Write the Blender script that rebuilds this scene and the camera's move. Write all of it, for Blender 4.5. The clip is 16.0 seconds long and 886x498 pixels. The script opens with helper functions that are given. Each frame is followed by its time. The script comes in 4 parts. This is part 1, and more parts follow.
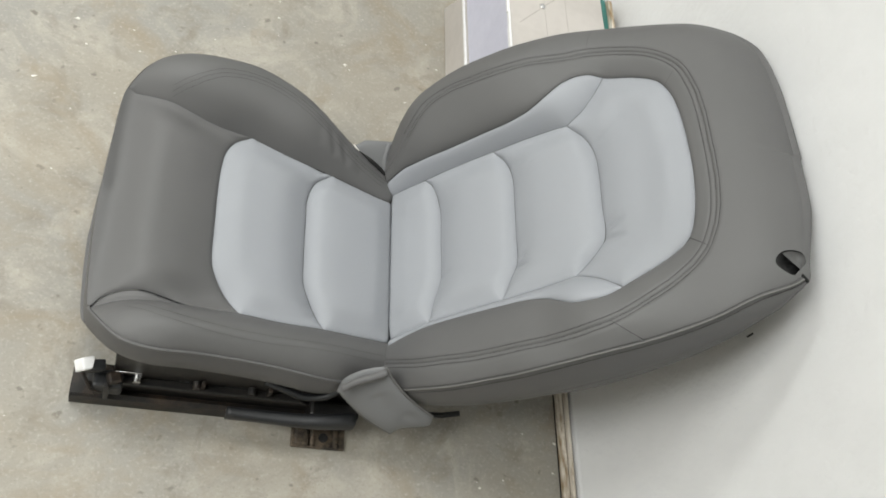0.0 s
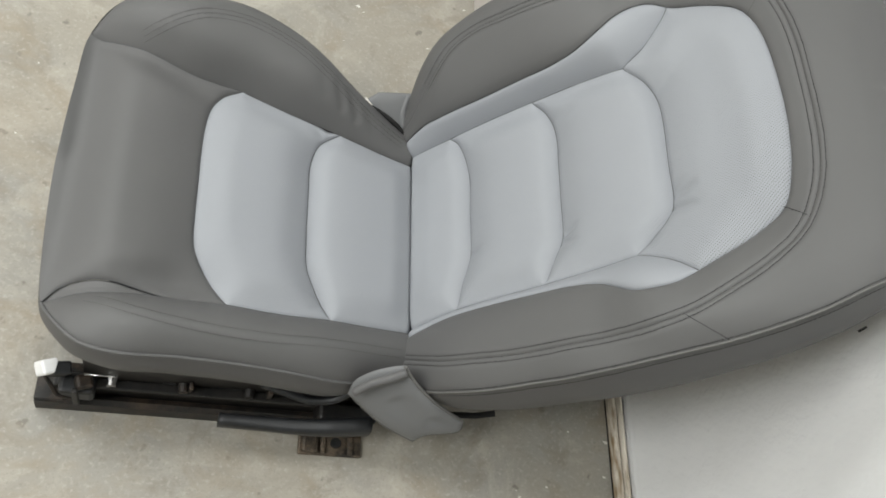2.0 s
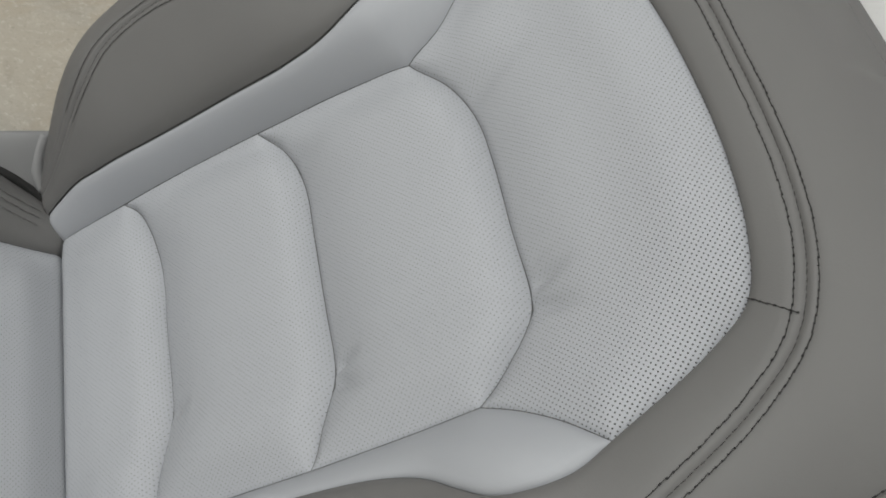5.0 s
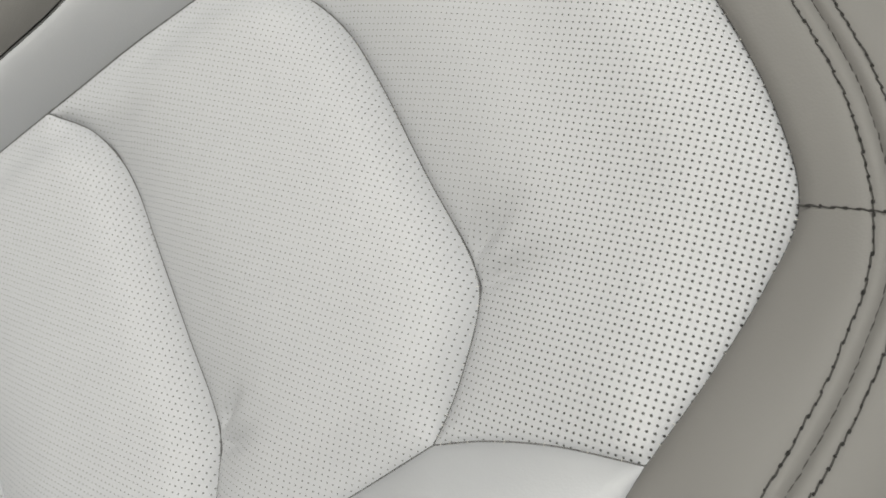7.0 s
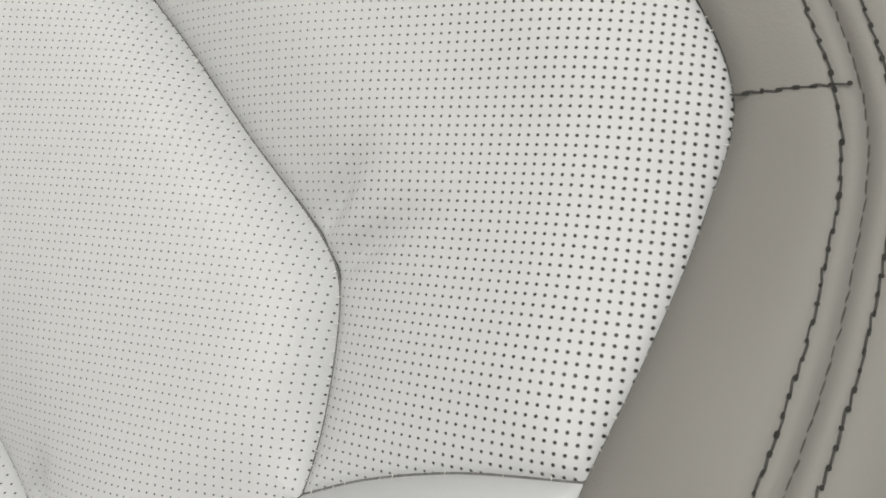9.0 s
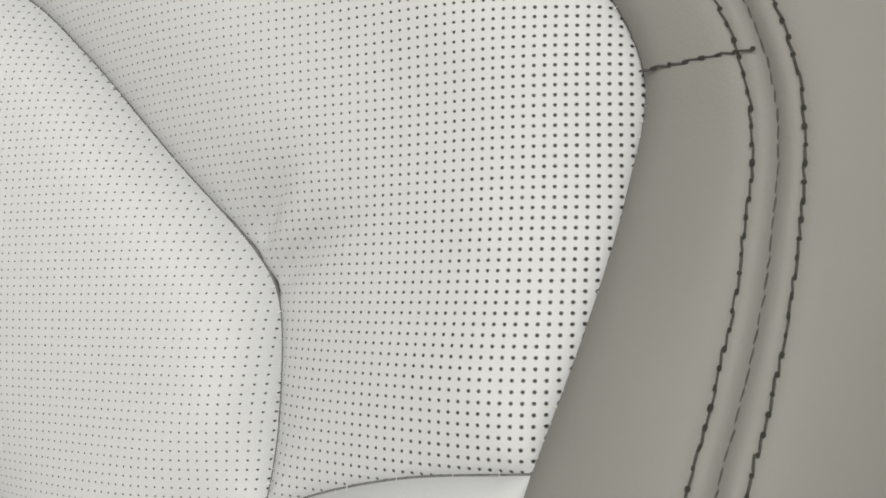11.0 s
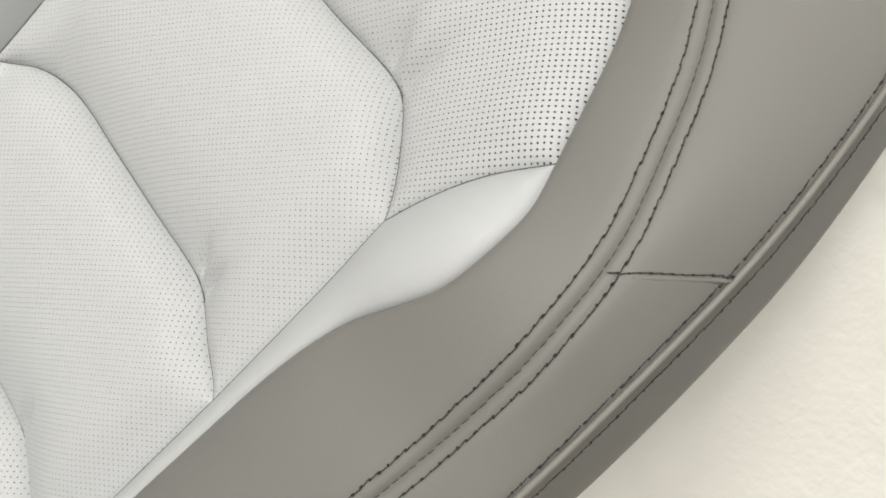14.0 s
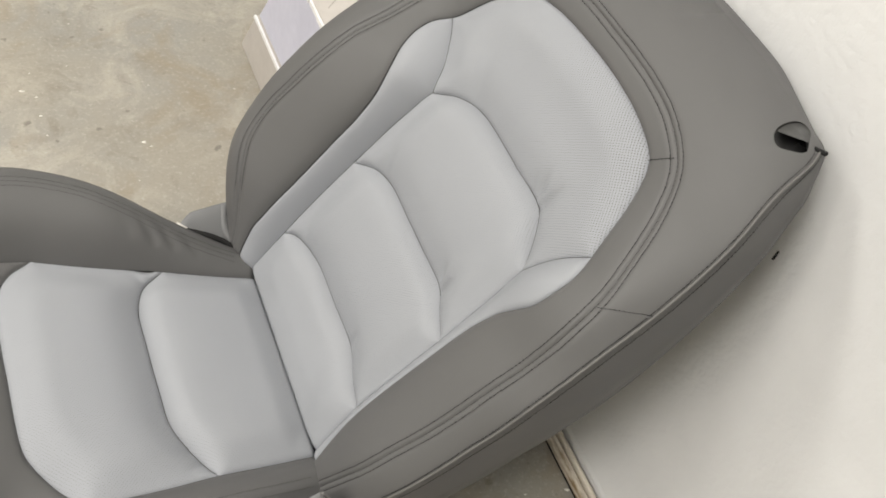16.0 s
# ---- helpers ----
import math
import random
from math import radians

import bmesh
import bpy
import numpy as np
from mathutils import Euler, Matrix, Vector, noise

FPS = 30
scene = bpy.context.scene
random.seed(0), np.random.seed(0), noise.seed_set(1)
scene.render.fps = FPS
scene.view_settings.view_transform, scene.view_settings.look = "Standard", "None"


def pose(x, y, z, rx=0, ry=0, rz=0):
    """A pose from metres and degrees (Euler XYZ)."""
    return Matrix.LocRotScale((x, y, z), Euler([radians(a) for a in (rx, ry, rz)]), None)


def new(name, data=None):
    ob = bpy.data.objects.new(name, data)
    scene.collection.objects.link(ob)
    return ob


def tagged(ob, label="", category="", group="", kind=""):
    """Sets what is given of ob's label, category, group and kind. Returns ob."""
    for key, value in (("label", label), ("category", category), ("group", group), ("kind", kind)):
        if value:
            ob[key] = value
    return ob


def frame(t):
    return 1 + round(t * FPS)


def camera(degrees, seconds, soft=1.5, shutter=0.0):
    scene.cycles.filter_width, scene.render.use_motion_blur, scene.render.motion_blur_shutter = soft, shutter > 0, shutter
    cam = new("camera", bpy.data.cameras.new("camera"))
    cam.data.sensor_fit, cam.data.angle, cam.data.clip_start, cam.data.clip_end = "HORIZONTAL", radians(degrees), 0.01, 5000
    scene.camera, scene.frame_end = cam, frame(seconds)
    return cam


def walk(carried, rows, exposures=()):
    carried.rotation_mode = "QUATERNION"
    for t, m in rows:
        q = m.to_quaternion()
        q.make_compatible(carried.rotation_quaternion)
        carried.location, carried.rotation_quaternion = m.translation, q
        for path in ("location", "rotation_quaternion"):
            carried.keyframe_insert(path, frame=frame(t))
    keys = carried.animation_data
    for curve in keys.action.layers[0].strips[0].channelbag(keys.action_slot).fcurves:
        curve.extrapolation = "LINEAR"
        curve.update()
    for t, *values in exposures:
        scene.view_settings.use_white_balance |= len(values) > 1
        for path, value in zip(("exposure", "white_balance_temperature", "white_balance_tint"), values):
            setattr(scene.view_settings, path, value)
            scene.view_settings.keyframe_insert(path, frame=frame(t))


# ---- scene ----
# The camera and its walk
cam = camera(55.69, 16.0, soft=1.8)
walk(cam, [
    (0.0, pose(-0.8589, -0.7270, 1.4924, 29.25, -21.63, -0.80)),
    (0.5, pose(-0.8411, -0.6303, 1.4301, 29.12, -20.49, -0.28)),
    (1.0, pose(-0.8128, -0.5715, 1.3724, 27.61, -19.60, -1.68)),
    (1.5, pose(-0.7965, -0.5579, 1.3265, 25.66, -19.22, -1.00)),
    (2.0, pose(-0.7749, -0.5883, 1.3078, 26.14, -19.12, -0.39)),
    (2.5, pose(-0.7680, -0.5464, 1.2653, 28.40, -19.98, -0.64)),
    (3.0, pose(-0.7063, -0.4030, 1.1762, 29.81, -23.21, -5.86)),
    (3.5, pose(-0.6198, -0.3470, 1.0657, 31.58, -27.55, -9.80)),
    (4.0, pose(-0.5982, -0.3298, 1.0134, 32.26, -27.00, -11.08)),
    (4.5, pose(-0.5874, -0.3032, 0.9769, 33.28, -27.73, -12.63)),
    (5.0, pose(-0.5572, -0.2880, 0.9318, 34.32, -29.68, -14.48)),
    (7.5, pose(-0.4203, -0.1963, 0.7846, 39.31, -26.73, -32.32)),
    (8.0, pose(-0.3964, -0.1931, 0.7666, 40.22, -27.00, -35.44)),
    (10.5, pose(-0.3570, -0.1925, 0.7410, 45.55, -22.70, -45.42)),
    (11.0, pose(-0.3555, -0.1965, 0.7567, 43.62, -22.20, -46.07)),
    (11.5, pose(-0.3615, -0.1995, 0.7593, 44.71, -22.12, -46.08)),
    (12.0, pose(-0.3723, -0.2031, 0.7712, 45.20, -22.00, -46.25)),
    (12.5, pose(-0.3964, -0.2394, 0.7649, 46.77, -23.20, -44.22)),
    (13.0, pose(-0.4271, -0.2679, 0.7580, 46.34, -23.47, -43.50)),
    (13.5, pose(-0.4577, -0.2957, 0.7590, 46.60, -23.37, -42.52)),
    (14.0, pose(-0.4969, -0.3310, 0.7727, 46.11, -21.93, -39.81)),
    (14.5, pose(-0.5516, -0.3772, 0.8329, 45.52, -19.13, -35.82)),
    (15.0, pose(-0.6065, -0.4327, 0.9398, 44.02, -16.55, -32.35)),
    (15.5, pose(-0.6480, -0.4892, 1.0356, 44.23, -16.53, -29.99)),
    (16.0, pose(-0.7155, -0.5674, 1.1778, 40.29, -14.74, -23.48)),
], exposures=(
    (0.0, 0.03, 6450, 8),
    (0.6, 0.03, 6450, 8),
    (1.2, 0.00, 6450, 8),
    (2.4, -0.02, 6400, 8),
    (3.0, -0.17, 6400, 9),
    (5.2, -0.23, 6550, 9),
    (7.3, 0.36, 6950, 8.3),
    (11.0, 0.43, 7000, 8.3),
    (14.4, 0.58, 7000, 8.3),
    (15.0, 0.46, 6950, 9),
    (15.5, 0.25, 6850, 10),
    (16.0, 0.10, 6850, 11),
))

# World and lamps: unseen area lights overhead, added to match the workshop's shading
world = bpy.data.worlds.new("world")
scene.world = world
world.use_nodes = True
world.node_tree.nodes["Background"].inputs[0].default_value = (0.9, 0.95, 1.0, 1)
world.node_tree.nodes["Background"].inputs[1].default_value = 0.03


def overhead_light(x, y, power, sx, sy, colour=(1.0, 0.995, 0.97)):
    data = bpy.data.lights.new("unseen_area_light", "AREA")
    data.shape, data.size, data.size_y, data.energy, data.color = "RECTANGLE", sx, sy, power, colour
    ob = new("unseen_area_light", data)
    ob.matrix_world = pose(x, y, 2.92)


overhead_light(-1.1, 0.20, 42, 1.5, 0.6)
# set by the slant of the seat's shadow on the wall
overhead_light(-2.9, 1.5, 72, 1.5, 0.6)
# two added fills for the floor, skirt and wall; no known source
overhead_light(-2.9, -1.0, 78, 1.5, 0.6)
overhead_light(-5.4, -0.6, 88, 1.5, 0.6)


# Materials
def material(name):
    m = bpy.data.materials.new(name)
    m.use_nodes = True
    t = m.node_tree
    return m, t, t.nodes["Principled BSDF"]


def node(t, kind, **values):
    n = t.nodes.new(kind)
    for k, v in values.items():
        if k == "op":
            n.operation = v
        else:
            n.inputs[k.replace("_", " ")].default_value = v
    return n


def mottled(name, dark, light, scale, rough=0.6, metal=0.0, bump=0.1, bump_scale=300, detail=6.0, distance=0.001, spread=(0.35, 0.65), stretch=None):
    """Two colours mixed by noise of two sizes, with a fine relief."""
    m, t, b = material(name)
    co = t.nodes.new("ShaderNodeTexCoord")
    n1 = node(t, "ShaderNodeTexNoise", Scale=scale, Detail=detail, Roughness=0.6)
    n2 = node(t, "ShaderNodeTexNoise", Scale=scale * 9, Detail=4.0)
    add = node(t, "ShaderNodeMath", op="MULTIPLY_ADD")
    add.inputs[1].default_value = 0.35
    rng = node(t, "ShaderNodeMapRange", From_Min=spread[0] + 0.17, From_Max=spread[1] + 0.17)
    mix = t.nodes.new("ShaderNodeMix")
    mix.data_type = "RGBA"
    mix.inputs[6].default_value, mix.inputs[7].default_value = (*dark, 1), (*light, 1)
    n3 = node(t, "ShaderNodeTexNoise", Scale=bump_scale, Detail=3.0)
    bu = node(t, "ShaderNodeBump", Strength=bump, Distance=distance)
    place = co.outputs["Object"]
    if stretch:
        mp = node(t, "ShaderNodeMapping", Scale=stretch)
        t.links.new(place, mp.inputs[0])
        place = mp.outputs[0]
    for n in (n1, n2, n3):
        t.links.new(place, n.inputs["Vector"])
    t.links.new(n2.outputs[0], add.inputs[0])
    t.links.new(n1.outputs[0], add.inputs[2])
    t.links.new(add.outputs[0], rng.inputs[0])
    t.links.new(rng.outputs[0], mix.inputs[0])
    t.links.new(mix.outputs[2], b.inputs["Base Color"])
    t.links.new(n3.outputs[0], bu.inputs["Height"])
    t.links.new(bu.outputs[0], b.inputs["Normal"])
    b.inputs["Roughness"].default_value, b.inputs["Metallic"].default_value = rough, metal
    return m


def leather(name, dark, light, rough, holes=False):
    """Grained leather; with holes, a lattice of punched holes on the diagonal of the panel's plan."""
    m, t, b = material(name)
    co = t.nodes.new("ShaderNodeTexCoord")
    n1 = node(t, "ShaderNodeTexNoise", Scale=9.0, Detail=5.0)
    mix = t.nodes.new("ShaderNodeMix")
    mix.data_type = "RGBA"
    mix.inputs[6].default_value, mix.inputs[7].default_value = (*dark, 1), (*light, 1)
    grain = node(t, "ShaderNodeTexVoronoi", Scale=900.0)
    soft = node(t, "ShaderNodeTexNoise", Scale=120.0, Detail=4.0)
    h = node(t, "ShaderNodeMath", op="MULTIPLY_ADD")
    h.inputs[1].default_value = 0.6
    bu = node(t, "ShaderNodeBump", Strength=0.2, Distance=0.0004)
    for n in (n1, grain, soft):
        t.links.new(co.outputs["Object"], n.inputs["Vector"])
    t.links.new(n1.outputs[0], mix.inputs[0])
    t.links.new(grain.outputs[0], h.inputs[0])
    t.links.new(soft.outputs[0], h.inputs[2])
    t.links.new(h.outputs[0], bu.inputs["Height"])
    colour, normal = mix.outputs[2], bu.outputs[0]
    if holes:
        uvn = t.nodes.new("ShaderNodeUVMap")
        mp = node(t, "ShaderNodeMapping")
        mp.inputs["Rotation"].default_value = (0, 0, radians(45))
        mp.inputs["Scale"].default_value = (1 / 0.0030, 1 / 0.0030, 1)
        fr = node(t, "ShaderNodeVectorMath", op="FRACTION")
        su = node(t, "ShaderNodeVectorMath", op="SUBTRACT")
        su.inputs[1].default_value = (0.5, 0.5, 0)
        flat = node(t, "ShaderNodeVectorMath", op="MULTIPLY")
        flat.inputs[1].default_value = (1, 1, 0)
        le = node(t, "ShaderNodeVectorMath", op="LENGTH")
        rg = node(t, "ShaderNodeMapRange", From_Min=0.085, From_Max=0.165)
        pit = t.nodes.new("ShaderNodeMix")
        pit.data_type = "RGBA"
        pit.inputs[6].default_value = (0.014, 0.014, 0.013, 1)
        bu2 = node(t, "ShaderNodeBump", Strength=0.8, Distance=0.0006)
        t.links.new(uvn.outputs[0], mp.inputs[0])
        t.links.new(mp.outputs[0], fr.inputs[0])
        t.links.new(fr.outputs[0], su.inputs[0])
        t.links.new(su.outputs[0], flat.inputs[0])
        t.links.new(flat.outputs[0], le.inputs[0])
        dt = node(t, "ShaderNodeVectorMath", op="DOT_PRODUCT")
        dt.inputs[1].default_value = (-0.7, 0.7, 0)
        stretch = node(t, "ShaderNodeMapRange", From_Min=0.35, From_Max=0.47, To_Min=0.72, To_Max=1.36)
        dv = node(t, "ShaderNodeMath", op="DIVIDE")
        t.links.new(uvn.outputs[0], dt.inputs[0])
        t.links.new(dt.outputs["Value"], stretch.inputs[0])
        t.links.new(le.outputs["Value"], dv.inputs[0])
        t.links.new(stretch.outputs[0], dv.inputs[1])
        t.links.new(dv.outputs[0], rg.inputs[0])
        t.links.new(rg.outputs[0], pit.inputs[0])
        t.links.new(colour, pit.inputs[7])
        t.links.new(rg.outputs[0], bu2.inputs["Height"])
        t.links.new(normal, bu2.inputs["Normal"])
        colour, normal = pit.outputs[2], bu2.outputs[0]
    t.links.new(colour, b.inputs["Base Color"])
    t.links.new(normal, b.inputs["Normal"])
    b.inputs["Roughness"].default_value = rough
    b.inputs["Specular IOR Level"].default_value = 0.35
    return m


def concrete():
    """Worn concrete: warm and grey clouds, rubbed lighter patches, oil spots and a sandy grain."""
    m, t, b = material("concrete")
    co = t.nodes.new("ShaderNodeTexCoord")

    def cloud(scale, detail, lo, hi, rough=0.6, distort=0.0):
        n = node(t, "ShaderNodeTexNoise", Scale=scale, Detail=detail, Roughness=rough, Distortion=distort)
        r = node(t, "ShaderNodeMapRange", From_Min=lo, From_Max=hi)
        t.links.new(co.outputs["Object"], n.inputs["Vector"])
        t.links.new(n.outputs[0], r.inputs[0])
        return r.outputs[0]

    def over(low, colour, mask):
        x = t.nodes.new("ShaderNodeMix")
        x.data_type = "RGBA"
        if isinstance(low, tuple):
            x.inputs[6].default_value = (*low, 1)
        else:
            t.links.new(low, x.inputs[6])
        x.inputs[7].default_value = (*colour, 1)
        t.links.new(mask, x.inputs[0])
        return x.outputs[2]

    c = over((0.300, 0.277, 0.232), (0.275, 0.266, 0.240), cloud(2.6, 5, 0.40, 0.60))
    c = over(c, (0.410, 0.383, 0.328), cloud(6.0, 8, 0.48, 0.70, 0.7, 0.8))
    c = over(c, (0.215, 0.195, 0.160), cloud(10.0, 7, 0.53, 0.72, 0.7, 0.6))
    c = over(c, (0.190, 0.175, 0.150), cloud(34.0, 3, 0.66, 0.72, 0.5))
    c = over(c, (0.270, 0.232, 0.175), cloud(4.5, 6, 0.50, 0.68, 0.65, 0.8))
    c = over(c, (0.430, 0.410, 0.365), cloud(130.0, 5, 0.54, 0.85))
    c = over(c, (0.220, 0.203, 0.168), cloud(190.0, 4, 0.55, 0.85))
    t.links.new(c, b.inputs["Base Color"])
    n = node(t, "ShaderNodeTexNoise", Scale=45.0, Detail=9.0, Roughness=0.7)
    t.links.new(co.outputs["Object"], n.inputs["Vector"])
    bu = node(t, "ShaderNodeBump", Strength=0.35, Distance=0.003)
    t.links.new(n.outputs[0], bu.inputs["Height"])
    t.links.new(bu.outputs[0], b.inputs["Normal"])
    b.inputs["Roughness"].default_value = 0.7
    return m


LIGHT = leather("light_leather", (0.263, 0.275, 0.296), (0.284, 0.296, 0.317), 0.6)
PERF = leather("perforated_leather", (0.272, 0.284, 0.305), (0.294, 0.306, 0.327), 0.6, holes=True)
DARK = leather("grey_leather", (0.0963, 0.0955, 0.0954), (0.1101, 0.1092, 0.1090), 0.60)
THREAD = mottled("black_hole", (0.006, 0.006, 0.006), (0.014, 0.014, 0.014), 400, 1.0)
DARK_THREAD = mottled("dark_grey_thread", (0.014, 0.014, 0.014), (0.030, 0.030, 0.029), 400, 0.9)
# thread darkened to include the groove's shade; also used for cushion stitching
SHADE_THREAD = mottled("shade_thread", (0.014, 0.014, 0.013), (0.034, 0.033, 0.032), 400, 0.8)
GREY_THREAD = mottled("grey_thread", (0.045, 0.044, 0.042), (0.075, 0.074, 0.072), 400, 0.8)
CONCRETE = concrete()
PAINT = mottled("white_wall_paint", (0.645, 0.65, 0.65), (0.69, 0.695, 0.695), 2.0, 0.6, bump=0.6, bump_scale=75, distance=0.003)
BOUNCE_PAINT = mottled("bounce_wall_paint", (0.54, 0.53, 0.51), (0.62, 0.61, 0.59), 2.0, 0.7, bump=0.2, bump_scale=140)
BLACK = mottled("black_metal", (0.006, 0.006, 0.006), (0.020, 0.018, 0.016), 40, 0.45, 0.3)
RUST = mottled("rusty_steel", (0.012, 0.011, 0.010), (0.060, 0.042, 0.030), 30, 0.5, 0.4, spread=(0.45, 0.75))
BROWN = mottled("brown_rusty_steel", (0.02, 0.016, 0.012), (0.15, 0.115, 0.08), 45, 0.55, 0.3)
PLASTIC = mottled("black_plastic", (0.007, 0.008, 0.009), (0.012, 0.013, 0.015), 60, 0.5)
WHITE_PLASTIC = mottled("white_plastic", (0.72, 0.72, 0.72), (0.8, 0.8, 0.8), 60, 0.45)
CREAM = mottled("cream_laminate", (0.44, 0.412, 0.385), (0.50, 0.47, 0.44), 6, 0.45)
LAVENDER = mottled("lavender_laminate", (0.50, 0.505, 0.60), (0.56, 0.565, 0.66), 6, 0.5)
TEAL = mottled("teal_edge", (0.035, 0.15, 0.13), (0.05, 0.19, 0.165), 12, 0.5)
SCUFF = mottled("scuff", (0.30, 0.275, 0.25), (0.40, 0.375, 0.345), 40, 0.7)
BASE = mottled("worn_baseboard", (0.24, 0.17, 0.09), (0.72, 0.67, 0.58), 14, 0.6, detail=8.0, spread=(0.44, 0.58), stretch=(1, 0.22, 1))
BARE = mottled("bare_wood", (0.05, 0.036, 0.018), (0.22, 0.16, 0.085), 30, 0.7, detail=8.0, stretch=(1, 0.15, 1))
PIPING = leather("rubbed_leather", (0.112, 0.110, 0.106), (0.138, 0.136, 0.130), 0.62)
FLAP = mottled("dark_grey_plastic", (0.05, 0.05, 0.05), (0.07, 0.07, 0.068), 60, 0.6)
PALE_THREAD = mottled("pale_thread", (0.30, 0.30, 0.29), (0.42, 0.42, 0.40), 300, 0.9)
# dark tone for the shade down in the sewn grooves
SEAM_SHADE = mottled("seam_shade", (0.050, 0.051, 0.053), (0.085, 0.087, 0.090), 300, 0.9)
STEEL = mottled("bright_steel", (0.5, 0.5, 0.5), (0.65, 0.65, 0.65), 80, 0.25, 1.0)
HINGE = leather("hinge_leather", (0.140, 0.143, 0.146), (0.162, 0.165, 0.168), 0.5)
CHIP = mottled("paint_chip", (0.6, 0.58, 0.52), (0.75, 0.73, 0.68), 90, 0.7)
# near black, for black parts and for the shade painted into gaps
CAVITY = mottled("black_and_gap_shade", (0.006, 0.006, 0.006), (0.012, 0.012, 0.012), 60, 0.95)
SCREED = mottled("grey_ceiling", (0.6, 0.6, 0.58), (0.7, 0.7, 0.68), 2, 0.8)


# Meshes
def mesh_of(name, verts, faces, mat, smooth=True, uvs=None):
    me = bpy.data.meshes.new(name)
    me.from_pydata([tuple(v) for v in verts], [], [tuple(f) for f in faces])
    if uvs is not None:
        layer = me.uv_layers.new(name="UVMap")
        for loop in me.loops:
            layer.data[loop.index].uv = uvs[loop.vertex_index]
    if smooth:
        me.polygons.foreach_set("use_smooth", [True] * len(me.polygons))
    me.materials.append(mat)
    me.update()
    return me


def part(name, me, parent=None, label=""):
    ob = new(name, me)
    if parent is not None:
        ob.parent = parent
        ob.matrix_parent_inverse = parent.matrix_world.inverted()
    return tagged(ob, label)


def from_bm(name, bm, mat, smooth=False):
    me = bpy.data.meshes.new(name)
    bmesh.ops.recalc_face_normals(bm, faces=bm.faces)
    bm.to_mesh(me)
    bm.free()
    if smooth:
        me.polygons.foreach_set("use_smooth", [True] * len(me.polygons))
    me.materials.append(mat)
    return me


def box(name, size, m, mat, bevel=0.0, segments=2):
    bm = bmesh.new()
    bmesh.ops.create_cube(bm, size=1, matrix=m @ Matrix.Diagonal((*size, 1)))
    if bevel:
        bmesh.ops.bevel(bm, geom=bm.edges[:], offset=bevel, segments=segments, affect="EDGES", profile=0.5)
    return from_bm(name, bm, mat)


def spline(pts, step=0.004, closed=False):
    """A Catmull-Rom curve through the points, resampled at even steps."""
    p = np.array(pts, float)
    n = len(p)
    out = []
    for i in range(n if closed else n - 1):
        if closed:
            a, b, c, d = p[i - 1], p[i], p[(i + 1) % n], p[(i + 2) % n]
        else:
            b, c = p[i], p[i + 1]
            a = p[i - 1] if i else 2 * b - c
            d = p[i + 2] if i + 2 < n else 2 * c - b
        s = np.linspace(0, 1, 12, endpoint=False)[:, None]
        # centripetal weights keep tight corners from looping
        ta, tb, tc = (max(np.linalg.norm(q), 1e-6) ** 0.5 for q in (b - a, c - b, d - c))
        m1 = tb * ((b - a) / ta - (c - a) / (ta + tb) + (c - b) / tb)
        m2 = tb * ((c - b) / tb - (d - b) / (tb + tc) + (d - c) / tc)
        out.append((2 * b - 2 * c + m1 + m2) * s ** 3 + (-3 * b + 3 * c - 2 * m1 - m2) * s ** 2 + m1 * s + b)
    out = np.concatenate(out + [p[:1] if closed else p[-1:]])
    return even(out, step)


def even(line, step):
    run = np.concatenate([[0], np.cumsum(np.linalg.norm(np.diff(line, axis=0), axis=1))])
    n = max(2, int(round(run[-1] / step)) + 1)
    s = np.linspace(0, run[-1], n)
    return np.stack([np.interp(s, run, line[:, k]) for k in range(line.shape[1])], 1)


def join(*lines):
    """Lines end to end, without doubled ends."""
    out = [lines[0]]
    for l in lines[1:]:
        out.append(l[1:] if np.linalg.norm(l[0] - out[-1][-1]) < 1e-5 else l)
    out = np.concatenate(out)
    return out[:-1] if np.linalg.norm(out[0] - out[-1]) < 1e-5 else out


def dist(p, line, closed=True):
    """How far points lie from a polyline."""
    a = line
    b = np.roll(line, -1, axis=0) if closed else line[1:]
    a = a if closed else line[:-1]
    best = np.full(len(p), 1e9)
    for q, r in zip(a, b):
        e = r - q
        s = np.clip(((p - q) @ e) / max(e @ e, 1e-12), 0, 1)
        best = np.minimum(best, np.linalg.norm(p - q - s[:, None] * e, axis=1))
    return best


def inside(p, line):
    hit = np.zeros(len(p), bool)
    x, y = p[:, 0], p[:, 1]
    for (x0, y0), (x1, y1) in zip(line, np.roll(line, -1, axis=0)):
        if y0 != y1:
            hit ^= ((y0 > y) != (y1 > y)) & (x < (x1 - x0) * (y - y0) / (y1 - y0) + x0)
    return hit


def ease(x, lo, hi):
    s = np.clip((np.asarray(x, float) - lo) / (hi - lo), 0, 1)
    return s * s * (3 - 2 * s)


